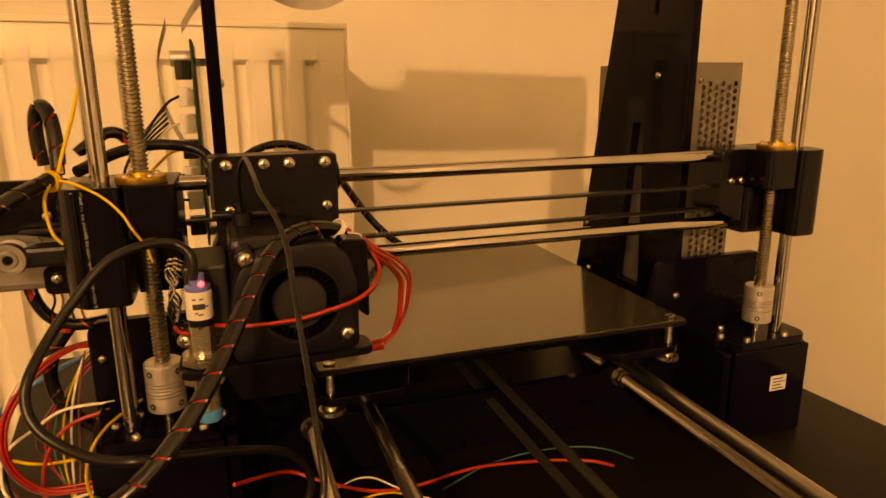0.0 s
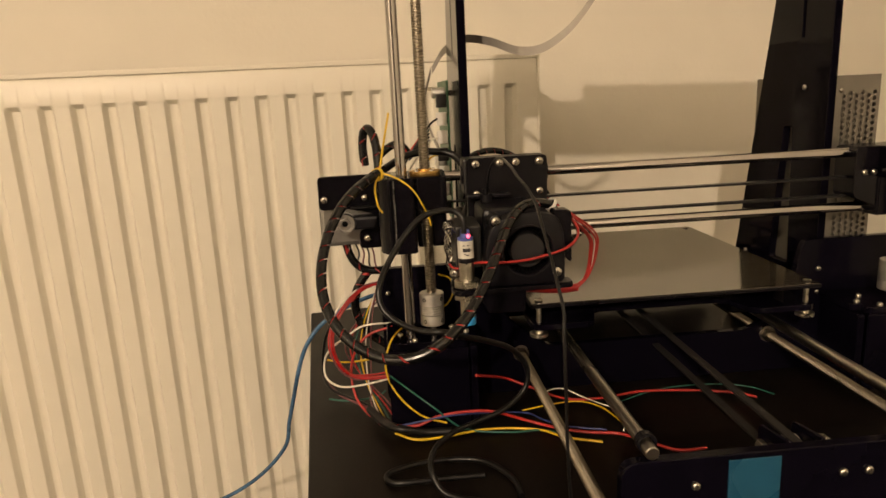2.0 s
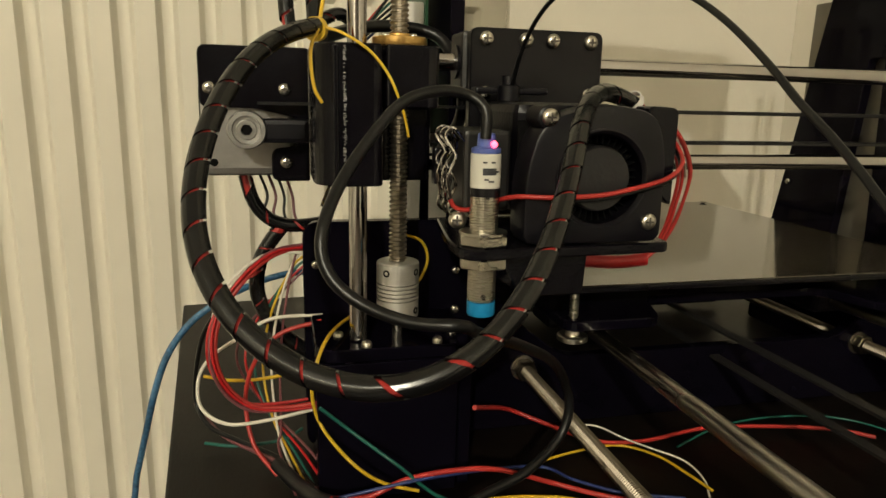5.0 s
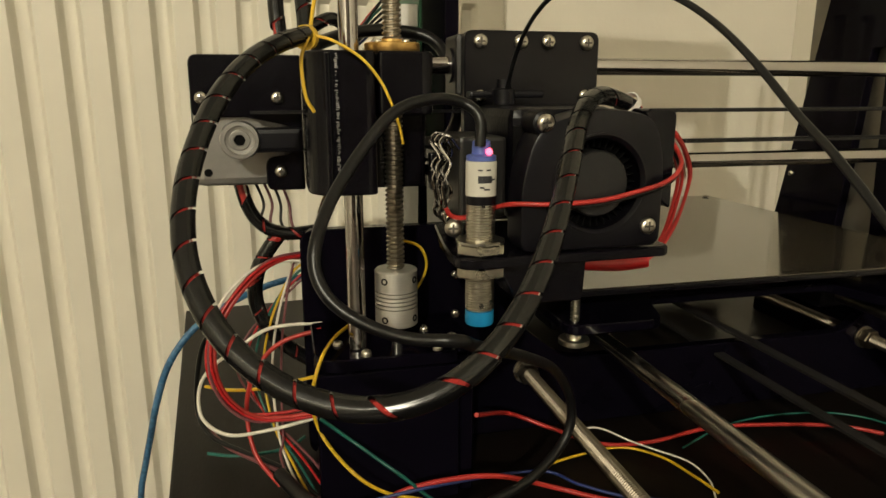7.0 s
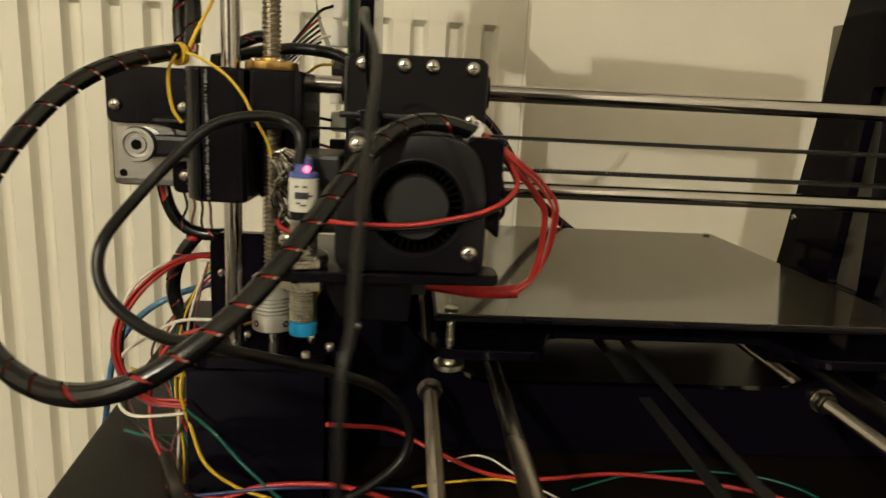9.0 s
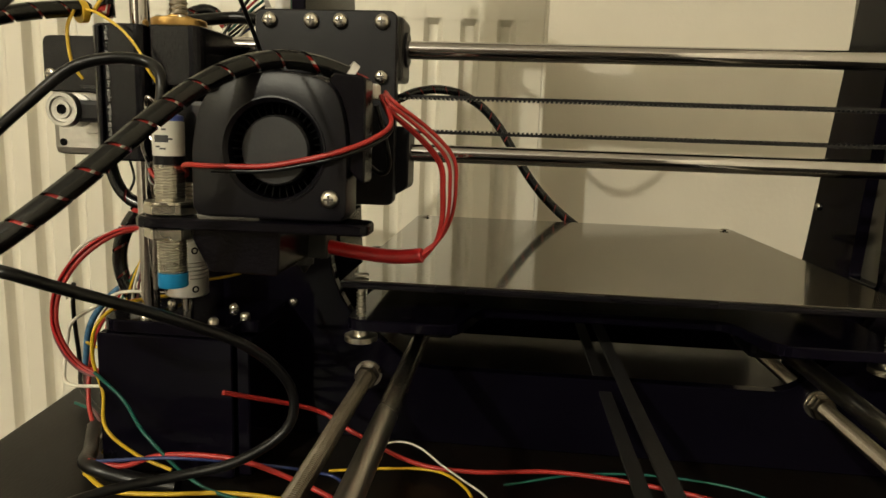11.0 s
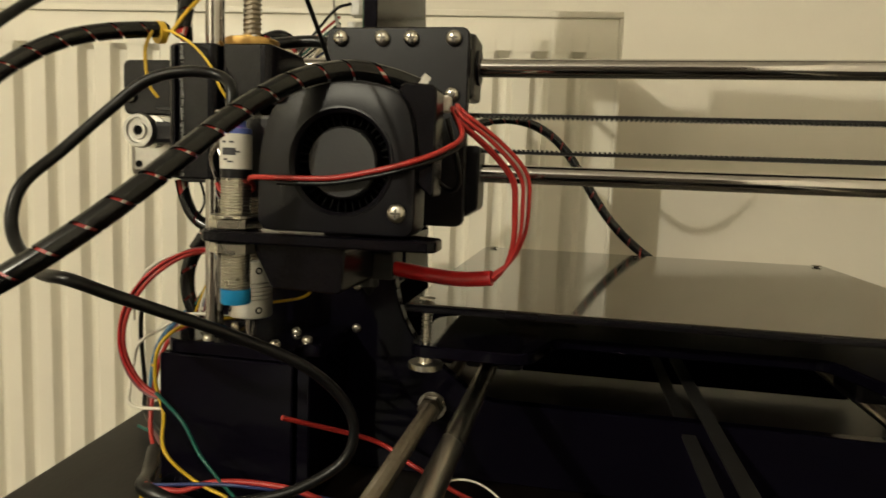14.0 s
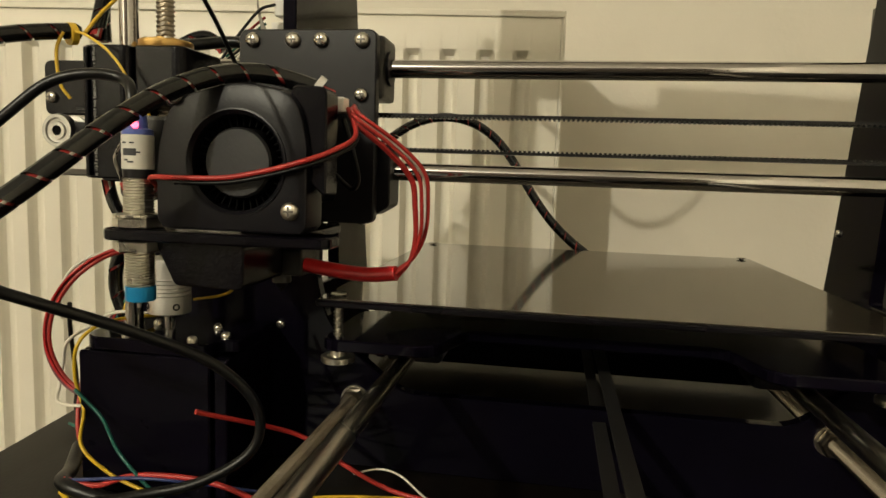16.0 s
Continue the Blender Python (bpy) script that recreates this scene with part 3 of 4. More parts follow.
mo = part("x_motor", box(-0.0835, -0.0415, 0.0375, 0.072, 0.1410, 0.1830, 0.004), MOTOR, gantry, "black stepper motor with a bare aluminium face")
part("motor_face", box(-0.0835, -0.0415, 0.0320, 0.0373, 0.1410, 0.1830, 0.0035), FACE, mo)
part("motor_boss", lathe([(0.011, 0), (0.011, 0.002), (0.004, 0.002)], 28, along((-0.0625, 0.0319, 0.1625), (-0.0625, 0.02, 0.1625))), FACE, mo, smooth=True)
part("pulley", lathe([(0.0025, 0), (0.0078, 0), (0.0078, 0.0015), (0.0056, 0.0017), (0.0056, 0.009), (0.0080, 0.0092), (0.0082, 0.0110), (0.0076, 0.0132), (0.0060, 0.0132), (0.0057, 0.0122), (0.0043, 0.0121), (0.0040, 0.0130), (0.0024, 0.0130), (0.0024, 0.0108), (0, 0.0108)], 32, along((-0.0625, 0.0225, 0.1625), (-0.0625, 0.0, 0.1625))), FACE, gantry, "turned aluminium belt pulley", smooth=True)
# A dark disc paints the shade inside the pulley's bore.
part("bore_shade", lathe([(0.0024, 0), (0.0024, 0.0003)], 6, along((-0.0625, 0.0108, 0.1625), (-0.0625, 0.0, 0.1625))), DARK, gantry)
for x, z in ((-0.078, 0.1795), (-0.0465, 0.1795), (-0.0465, 0.1475)):
    screw_head(gantry, (x, 0.0263, z), (0, -1, 0), 0.0029, 0.002)
# No hole is cut here: a dark disc paints its shade.
part("hole_shade", lathe([(0.0018, 0), (0.0018, 0.0004)], 14, along((-0.078, 0.0319, 0.147), (-0.078, 0.0, 0.147))), DARK, mo)

# the other end
part("x_end", sheet(rounded([(XR + 0.0075, 0.036, 0), (XR + 0.0085, -0.0145, 0.004), (XR + 0.028, -0.0145, 0.007), (XR + 0.034, 0.0, 0.006), (XR + 0.034, 0.036)], 0.004), "z", 0.1425, 0.1985), PRINTED, gantry, "black printed gantry end block")
part("nut_block", sheet(rounded([(XR - 0.014, 0.036), (XR - 0.014, -0.0125, 0.004), (XR + 0.0074, -0.0125, 0.002), (XR + 0.0074, 0.036, 0)], 0.004), "z", 0.1740, 0.1985), PRINTED, gantry)
part("rear_web", sheet(rounded([(XR - 0.014, 0.036), (XR - 0.014, 0.0065, 0.003), (XR + 0.0074, 0.0065, 0.001), (XR + 0.0074, 0.036, 0)], 0.003), "z", 0.1425, 0.1738), PRINTED, gantry)
part("idler_arm", sheet(rounded([(XR - 0.034, 0.158), (XR - 0.0142, 0.150, 0), (XR - 0.0142, 0.1985, 0), (XR - 0.034, 0.1985)], 0.004), "y", 0.008, 0.0335), PRINTED, gantry)
for x, z in ((XR - 0.026, 0.178), (XR - 0.018, 0.178)):
    screw_head(gantry, (x, 0.0078, z), (0, -1, 0), 0.0024, 0.0018)
for x in (0.0, XR):
    z = 0.1976 if x == 0 else 0.1986
    nut = part("lead_nut", lathe([(0.0042, 0), (0.0112, 0), (0.0114, 0.0004), (0.0114, 0.0032), (0.0110, 0.0036), (0.0052, 0.0036), (0.0052, 0.0050), (0.0042, 0.0050)], 36, Matrix.Translation((x, 0, z))), BRASS, gantry, "brass lead screw nut with a flange", smooth=True)
    for a in (0.6, 2.2, 3.8, 5.3):
        screw_head(nut, (x + 0.0081 * math.cos(a), 0.0081 * math.sin(a), z + 0.0036), (0, 0, 1), 0.0016, 0.0012)

# ---- carriage with the extruder ----
car = thing("extruder_carriage", "black extruder carriage with blower and print head", "extruder")
CX0, CX1 = 0.0318, 0.0935
part("bearing_housing", box(CX0 - 0.002, CX1 + 0.0015, 0.0105, 0.0325, 0.1795, 0.2065, 0.002), GREYPL, car)
for x in (CX0 - 0.0021, CX1 + 0.0016):
    part("bearing_ring", lathe([(0.0045, 0), (0.0075, 0), (0.0075, 0.0012), (0.0045, 0.0012)], 24, along((x, RY, 0.1935), (x + (1 if x > 0.06 else -1), RY, 0.1935))), SATIN, car, smooth=True)
part("front_plate", sheet(rounded([(CX0, 0.1255), (CX1, 0.1255), (CX1, 0.2075), (CX0, 0.2075)], 0.004), "y", 0.0042, 0.0100), PLATE, car, "black acrylic carriage plate")
for x in (0.0385, 0.0567, 0.0692, 0.0872):
    screw_head(car, (x, 0.0040, 0.2028), (0, -1, 0), 0.0032, 0.0023)
for x in (0.0385, 0.0872):
    screw_head(car, (x, 0.0040, 0.1802), (0, -1, 0), 0.0030, 0.0022)
part("lower_bearing", box(0.040, 0.092, 0.0105, 0.031, 0.138, 0.158, 0.002), SATIN, car)
part("angle_bracket", sheet(rounded([(0.090, 0.128), (0.0985, 0.133), (0.0985, 0.160), (0.090, 0.160)], 0.002), "y", 0.012, 0.030), SATIN, car)
ex = part("extruder_motor", box(0.036, 0.078, -0.046, 0.0038, 0.1345, 0.1765, 0.004), MOTOR, car, "black extruder motor")
part("filament_inlet", lathe([(0.0045, 0), (0.0045, 0.006), (0.0030, 0.0065), (0.0030, 0.010)], 20, Matrix.Translation((0.0435, -0.014, 0.1768))), SATIN, car, smooth=True)
part("inlet_lever", box(0.030, 0.062, -0.012, -0.004, 0.1795, 0.1822, 0.001), SATIN, car)
part("heat_sink", box(0.0165, 0.0345, -0.046, -0.008, 0.136, 0.166, 0.0015), GREYPL, car, "dark grey aluminium cooling block")

# the spring clips beside the block
for k in range(3):
    y = -0.047 + k * 0.008
    leg = [(0.0160, y, 0.1620), (0.0115, y - 0.001, 0.1668), (0.0095, y + 0.001, 0.1635), (0.0125, y - 0.002, 0.1570), (0.0095, y - 0.0025, 0.1500), (0.0110, y - 0.001, 0.1420), (0.0105, y, 0.1370), (0.0130, y + 0.001, 0.1345), (0.0155, y, 0.1370)]
    leg2 = [(0.0160, y + 0.004, 0.1640), (0.0120, y + 0.003, 0.1660), (0.0140, y + 0.003, 0.1600), (0.0100, y + 0.002, 0.1540), (0.0135, y + 0.001, 0.1470), (0.0115, y + 0.002, 0.1400), (0.0155, y + 0.003, 0.1355)]
    clip = tube(leg, 0.00065, 8, 0.0008)
    merge(clip, tube(leg2, 0.00065, 8, 0.0008))
    part("spring_clip", clip, CHROME, car, "bent chromed wire clip", smooth=True)
screw_head(car, (0.0148, -0.045, 0.133), (-0.3, -1, 0), 0.0034, 0.003)


def blower():
    """A radial blower: scroll housing, opening with a hub and many blades."""
    rim = rounded([(0.0345, 0.1262), (0.0890, 0.1262), (0.0890, 0.158, 0.02), (0.0845, 0.1735, 0.02), (0.063, 0.1772, 0.02), (0.0395, 0.170, 0.02), (0.0345, 0.152, 0.02)], 0.004, 8)
    f = part("blower", pierced(rim, (0.0637, 0.1497), 0.0170, -0.0632, -0.0485), SATIN, car, "black radial blower with a round opening", smooth=True)
    part("inlet_ring", lathe([(0.0163, -0.0012), (0.0169, -0.0002), (0.0176, 0.0004), (0.0182, 0.0003), (0.0182, -0.0004)], 56, along((0.0637, -0.0634, 0.1497), (0.0637, -0.08, 0.1497)), hollow=True), SATIN, f, smooth=True)
    part("fan_hub", lathe([(0.0116, 0), (0.0120, 0.0006), (0.0120, 0.0118), (0.0113, 0.0126), (0, 0.0126)], 48, along((0.0637, -0.0490, 0.1497), (0.0637, -0.08, 0.1497))), HUB, f, smooth=True)
    hub = Matrix.Translation((0.0637, -0.0495, 0.1497))
    # Blades and back cover take the shade colour, so the opening reads deep.
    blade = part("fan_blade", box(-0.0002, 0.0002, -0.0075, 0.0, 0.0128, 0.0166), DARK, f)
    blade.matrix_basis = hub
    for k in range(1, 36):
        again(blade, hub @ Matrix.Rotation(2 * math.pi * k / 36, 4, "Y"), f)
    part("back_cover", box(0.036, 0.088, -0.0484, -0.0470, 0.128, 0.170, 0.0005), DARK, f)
    for x, z in ((0.0833, 0.1340), (0.0422, 0.1715)):
        part("screw_ear", lathe([(0.0042, 0), (0.0042, 0.012), (0.0034, 0.0126)], 24, along((x, -0.0505, z), (x, -0.07, z))), SATIN, f, smooth=True)
        screw_head(f, (x, -0.0633, z), (0, -1, 0), 0.0031, 0.0018)
    part("cable_ear", sheet(rounded([(0.0820, 0.150), (0.0945, 0.1385), (0.0945, 0.1755), (0.0820, 0.1762)], 0.003), "y", -0.0600, -0.0480), PRINTED, f)
    return f


blower()
part("air_shelf", sheet(rounded([(0.0115, -0.0650, 0.009), (0.0958, -0.0605), (0.0958, -0.0460), (0.0800, -0.0400), (0.0800, 0.004), (0.018, 0.004), (0.0115, -0.044, 0.009)], 0.004), "z", 0.1212, 0.1252, (circle(0.0222, -0.0545, 0.0053)[::-1],)), PRINTED, car, "black printed bracket under the blower")
part("air_duct", sheet(rounded([(0.0285, 0.1210), (0.0635, 0.1210), (0.0625, 0.1045), (0.0365, 0.1050)], 0.002), "y", -0.056, -0.020), PRINTED, car, "black printed air duct")
part("nozzle", lathe([(0.0006, 0.0965), (0.0028, 0.100), (0.0040, 0.1005), (0.0040, 0.106), (0.0030, 0.106), (0.0030, 0.121)], 16, Matrix.Translation((0.058, -0.010, 0))), GREYPL, car, smooth=True)
part("heater_block", box(0.050, 0.070, -0.018, -0.002, 0.1045, 0.1155, 0.0008), GREYPL, car)

# ---- sensor ----
SX, SY = 0.0222, -0.0545
sen = thing("proximity_sensor", "threaded steel proximity sensor with blue tip and lit red lamp", "sensor")
part("threaded_barrel", thread((SX, SY, 0.1040), (SX, SY, 0.1430), 0.0053, 0.0010, 0.00035, 20), STEEL, sen, "threaded steel barrel")
part("sensing_tip", lathe([(0.0050, 0.0985), (0.0053, 0.0990), (0.0053, 0.1038), (0.0046, 0.1039)], 28, Matrix.Translation((SX, SY, 0))), TIPBLUE, sen, "bright blue plastic tip", smooth=True)
part("collar", lathe([(0.0053, 0.1431), (0.0053, 0.1462)], 28, Matrix.Translation((SX, SY, 0))), SATIN, sen, smooth=True)
part("sleeve", lathe([(0.0055, 0.1463), (0.0055, 0.1580), (0.0051, 0.1584)], 32, Matrix.Translation((SX, SY, 0))), LABEL, sen, "white printed sleeve", smooth=True)
part("cable_cap", lathe([(0.0053, 0.1585), (0.0053, 0.1602), (0.0034, 0.1608), (0.0031, 0.1652), (0.0024, 0.1656)], 28, Matrix.Translation((SX, SY, 0))), CAPBLUE, sen, "blue cable cap", smooth=True)
part("signal_lamp", lathe([(0.0012, 0), (0.0012, 0.0009), (0.0007, 0.0014), (0, 0.0015)], 14, along((SX + 0.0015, SY - 0.0036, 0.1616), (SX + 0.0022, SY - 0.0055, 0.1625))), LED, sen, "glowing red signal lamp", smooth=True)
for k in range(6):
    a = -1.95 + 0.27 * (k % 4) + (0.12 if k > 3 else 0)
    z = (0.1555, 0.1525, 0.1555, 0.1522, 0.1495, 0.1488)[k]
    for j in range(2 + k % 2):
        d = Vector((math.sin(a + 0.1 * j + 1.57), -math.cos(a + 0.1 * j + 1.57), 0))
        c = box(-0.0005, 0.0005, 0, 0.00018, -0.0003, 0.0003)
        c.transform(along((SX, SY, z), Vector((SX, SY, z)) + d) @ Matrix.Translation((0, 0, 0.0055)) @ pose(0, 0, 0, 90, 0, 0))
        part("print_bar", c, INK, sen)
c = lathe([(0.00555, 0.1510), (0.00555, 0.1535)], 40, Matrix.Translation((SX, SY, 0)))
bmesh.ops.delete(c, geom=[f for f in c.faces if not (f.calc_center_median().y < SY - 0.0050 and abs(f.calc_center_median().x - SX + 0.0004) < 0.0026)], context="FACES")
part("print_block", c, INK, sen)
for z, h in ((0.1254, 0.0038), (0.1168, 0.0042)):
    part("lock_nut", lathe([(0.0055, 0), (0.0088, 0), (0.0094, 0.0005), (0.0094, h - 0.0005), (0.0088, h), (0.0055, h)], 6, Matrix.Translation((SX, SY, z)) @ Matrix.Rotation(0.3, 4, "Z")), STEEL, sen)
part("lock_washer", lathe([(0.0055, 0.1293), (0.0088, 0.1293), (0.0088, 0.1302), (0.0055, 0.1302)], 28, Matrix.Translation((SX, SY, 0))), STEEL, sen, smooth=True)

for ob in (gantry, car, sen):
    ob.location.z = 0.0015

# ---- power supply ----
psu = thing("power_supply", "grey galvanised power supply box with round ventilation holes", "power supply")
PX0, PX1, PY0, PY1, PZ0, PZ1 = 0.3515, 0.3925, 0.052, 0.173, 0.040, 0.2555
holes = []
for i in range(6):
    for j in range(38):
        hx, hz = PX0 + 0.0090 + i * 0.0055, PZ0 + 0.006 + j * 0.0052 + (0.0026 if i % 2 else 0)
        if hz < PZ1 - 0.008:
            holes.append(circle(hx, hz, 0.0019, 8)[::-1])
part("vented_face", sheet([Vector(p) for p in ((PX0, PZ0), (PX1, PZ0), (PX1, PZ1), (PX0, PZ1))], "y", PY0, PY0 + 0.001, holes, 0), PSUM, psu, "galvanised face with rows of round holes")
part("case", box(PX0, PX1, PY0 + 0.008, PY1, PZ0, PZ1, 0.001), PSUM, psu)
part("case_edge", box(PX0, PX1, PY0 + 0.0012, PY0 + 0.0078, PZ1 - 0.001, PZ1), PSUM, psu)
part("case_edge", box(PX1 - 0.001, PX1, PY0 + 0.0012, PY0 + 0.0078, PZ0, PZ1 - 0.0012), PSUM, psu)
part("case_foot", box(PX0 + 0.002, PX1 - 0.002, PY0 + 0.01, PY1 - 0.002, 0.0005, PZ0 - 0.0004), ACRYLIC, psu)
screw_head(psu, (PX0 + 0.006, PY0 - 0.0001, PZ1 - 0.012), (0, -1, 0), 0.002, 0.0014)

# ---- control board behind the left side ----
board = thing("control_board", "green control board with white plugs on the frame's outer side", "circuit board")
part("board", box(0.0255, 0.0270, 0.070, 0.165, 0.150, 0.268, 0.0003), PCB, board)
part("stand_off", box(0.0272, 0.0333, 0.075, 0.080, 0.155, 0.160), STEEL, board)
part("stand_off", box(0.0272, 0.0333, 0.150, 0.155, 0.255, 0.260), STEEL, board)
for k in range(7):
    part("plug", box(0.0165, 0.0253, 0.072 + 0.004 * (k % 2), 0.080 + 0.004 * (k % 2), 0.156 + k * 0.0150, 0.167 + k * 0.0150, 0.0008), NYLON if k % 3 else GREYPL, board, "white plug" if k % 3 else "")
for k in range(4):
    part("driver_sink", box(0.0185, 0.0253, 0.100 + k * 0.016, 0.109 + k * 0.016, 0.19, 0.20, 0.0005), ALU, board)
part("capacitor", lathe([(0.0045, 0), (0.0045, 0.011), (0.004, 0.0115)], 20, along((0.0254, 0.085, 0.258), (0.01, 0.085, 0.258))), ALU, board, smooth=True)


# ---- cables ----
def cable(name, label, points, r, mat, group="", category="cable", seg=10, wobble=0.0):
    ob = part(name, tube(points, r, seg, max(0.0012, r * 1.2), wobble), mat, smooth=True)
    return tagged(ob, label, category, group)


def eased(points, times=3):
    """The same line with its small kinks drawn out."""
    P = spline(points, 0.006)
    for _ in range(times):
        P = [P[0]] + [a * 0.25 + b * 0.5 + c * 0.25 for a, b, c in zip(P, P[1:], P[2:])] + [P[-1]]
    return P


def wrapped(name, label, points, r, seed):
    t = thing(name, label, "cable")
    points = eased(points, 14)
    inner = [Vector(p) for p in points]
    part("red_core", tube(inner, r * 0.80, 8), RED, t, "bundle of red wires inside the wrap", smooth=True)
    off = [p + Vector((r * 0.42, -r * 0.34, 0)) for p in inner]
    part("white_core", tube(off, r * 0.3, 8), WHITE, t, "white wires inside the wrap", smooth=True)
    part("spiral_band", spiral(points, r * 0.92, 0.0096, 0.92, 0.0006, 40, seed), WRAP, t, "glossy black spiral wrap", smooth=True)
    return t


wrapped("wrapped_cable", "thick black spiral wrapped cable hanging in a loop to the carriage", [(-0.033, -0.012, 0.205), (-0.048, -0.040, 0.199), (-0.057, -0.052, 0.193), (-0.065, -0.062, 0.182), (-0.071, -0.075, 0.167), (-0.074, -0.090, 0.152), (-0.073, -0.103, 0.137), (-0.066, -0.113, 0.124), (-0.056, -0.120, 0.114), (-0.042, -0.128, 0.108), (-0.027, -0.134, 0.106), (-0.014, -0.138, 0.109), (0.000, -0.134, 0.116), (0.011, -0.128, 0.125), (0.023, -0.116, 0.138), (0.034, -0.100, 0.154), (0.041, -0.090, 0.165), (0.049, -0.074, 0.176), (0.063, -0.055, 0.185), (0.079, -0.043, 0.182), (0.090, -0.040, 0.176)], 0.0029, 1)
wrapped("wrapped_cable", "black spiral wrapped cable arching behind the printer onto the bed", [(0.040, 0.220, 0.169), (0.058, 0.235, 0.188), (0.081, 0.245, 0.195), (0.105, 0.250, 0.192), (0.127, 0.250, 0.177), (0.143, 0.246, 0.152), (0.157, 0.243, 0.129), (0.176, 0.240, 0.107), (0.202, 0.235, 0.088), (0.225, 0.232, 0.076), (0.256, 0.230, 0.057)], 0.0030, 2)
wrapped("wrapped_cable", "short spiral wrapped cable looped above the gantry end", [(-0.034, 0.000, 0.205), (-0.0335, 0.006, 0.220), (-0.035, 0.012, 0.236), (-0.040, 0.018, 0.2445), (-0.0455, 0.022, 0.240), (-0.0475, 0.022, 0.224), (-0.0440, 0.020, 0.205)], 0.0029, 3)
wrapped("wrapped_cable", "black spiral wrapped cable under the gantry motor", [(-0.066, 0.050, 0.141), (-0.067, 0.050, 0.129), (-0.062, 0.050, 0.117), (-0.052, 0.050, 0.112), (-0.038, 0.050, 0.114), (-0.030, 0.050, 0.117)], 0.0029, 4)
wrapped("wrapped_cable", "black spiral wrapped cable hanging beside the motor plate", [(-0.049, 0.050, 0.116), (-0.060, 0.050, 0.107), (-0.066, 0.050, 0.093), (-0.064, 0.050, 0.075), (-0.056, 0.050, 0.060), (-0.042, 0.050, 0.051), (-0.034, 0.050, 0.047)], 0.0034, 5)
cable("sensor_cable", "black rubber cable looping from the sensor down to the table", [(0.021, -0.057, 0.165), (0.021, -0.056, 0.175), (0.015, -0.053, 0.180), (0.004, -0.056, 0.181), (-0.009, -0.060, 0.177), (-0.021, -0.066, 0.165), (-0.031, -0.074, 0.152), (-0.037, -0.084, 0.141), (-0.038, -0.088, 0.132), (-0.034, -0.092, 0.124), (-0.025, -0.097, 0.118), (-0.013, -0.104, 0.115), (-0.000, -0.109, 0.115), (0.007, -0.100, 0.1095), (0.015, -0.092, 0.1045), (0.033, -0.075, 0.0935), (0.051, -0.058, 0.080), (0.062, -0.048, 0.065), (0.065, -0.046, 0.052), (0.060, -0.048, 0.041), (0.044, -0.055, 0.032), (0.023, -0.062, 0.028), (0.005, -0.075, 0.028), (-0.008, -0.092, 0.027), (-0.012, -0.105, 0.020), (-0.004, -0.115, 0.008), (0.020, -0.120, 0.003), (0.046, -0.129, 0.003)], 0.0020, RUBBER)
cable("thin_black_cable", "thin black plastic line arching over the carriage", [(0.044, -0.015, 0.182), (0.043, -0.028, 0.196), (0.043, -0.041, 0.206), (0.044, -0.056, 0.213), (0.045, -0.076, 0.216), (0.046, -0.104, 0.213), (0.047, -0.118, 0.209), (0.050, -0.130, 0.204), (0.052, -0.142, 0.197), (0.052, -0.156, 0.188), (0.052, -0.168, 0.179), (0.052, -0.177, 0.173), (0.052, -0.185, 0.167), (0.052, -0.191, 0.162), (0.052, -0.196, 0.158), (0.052, -0.200, 0.152), (0.051, -0.203, 0.146), (0.051, -0.205, 0.125), (0.052, -0.206, 0.075), (0.056, -0.203, 0.030), (0.063, -0.197, 0.006), (0.080, -0.188, 0.002)], 0.00085, RUBBER)
HOT = [(0.097, -0.040, 0.172), (0.101, -0.048, 0.168), (0.112, -0.040, 0.159), (0.120, -0.032, 0.149), (0.121, -0.028, 0.138), (0.120, -0.024, 0.126), (0.116, -0.021, 0.116), (0.110, -0.020, 0.110)]
for k, (dx, dy, m) in enumerate(((0, 0, RED), (-0.0022, 0.001, RED), (0.0018, 0.0016, RED), (0.0006, 0.003, WHITE), (-0.003, 0.002, RED))):
    pts = [(x + dx * math.sin(math.pi * i / 7) * 1.15, y + dy * 1.5, z + dx * 0.6) for i, (x, y, z) in enumerate(HOT)]
    cable("heater_wire", "thin red wire curving beside the blower" if m is RED else "thin white wire curving beside the blower", pts, 0.00075 if m is RED else 0.0006, m, "heater wires", "wire")
pts = [HOT[-1], (0.098, -0.018, 0.1085), (0.085, -0.016, 0.1090), (0.070, -0.014, 0.1105)]
cable("heat_sleeve", "red heat shrink sleeve under the blower", pts, 0.0030, SLEEVE, category="sleeve")
BLOWER_LINE = [(0.0110, -0.0480, 0.1425), (0.0130, -0.0480, 0.1395), (0.0180, -0.0478, 0.1385), (0.0260, -0.0490, 0.1410), (0.0310, -0.0610, 0.1450), (0.043, -0.067, 0.1455), (0.061, -0.067, 0.146), (0.075, -0.067, 0.1485), (0.088, -0.0665, 0.1520), (0.0975, -0.060, 0.1565), (0.1015, -0.050, 0.1620), (0.0965, -0.043, 0.1715)]
cable("blower_wire", "red wire running across the blower", BLOWER_LINE, 0.0009, RED, category="wire")
b2 = [(x, y + 0.0012, z - 0.0016) for x, y, z in BLOWER_LINE[5:]]
cable("blower_wire", "black wire beside the red blower wire", b2, 0.0008, RUBBER, category="wire")
pts = [(0.0945, -0.042, 0.168), (0.098, -0.040, 0.155), (0.0985, -0.036, 0.146), (0.094, -0.03, 0.143), (0.086, -0.025, 0.148)]
cable("blower_wire", "black wire loop beside the blower", pts, 0.0009, RUBBER, category="wire")
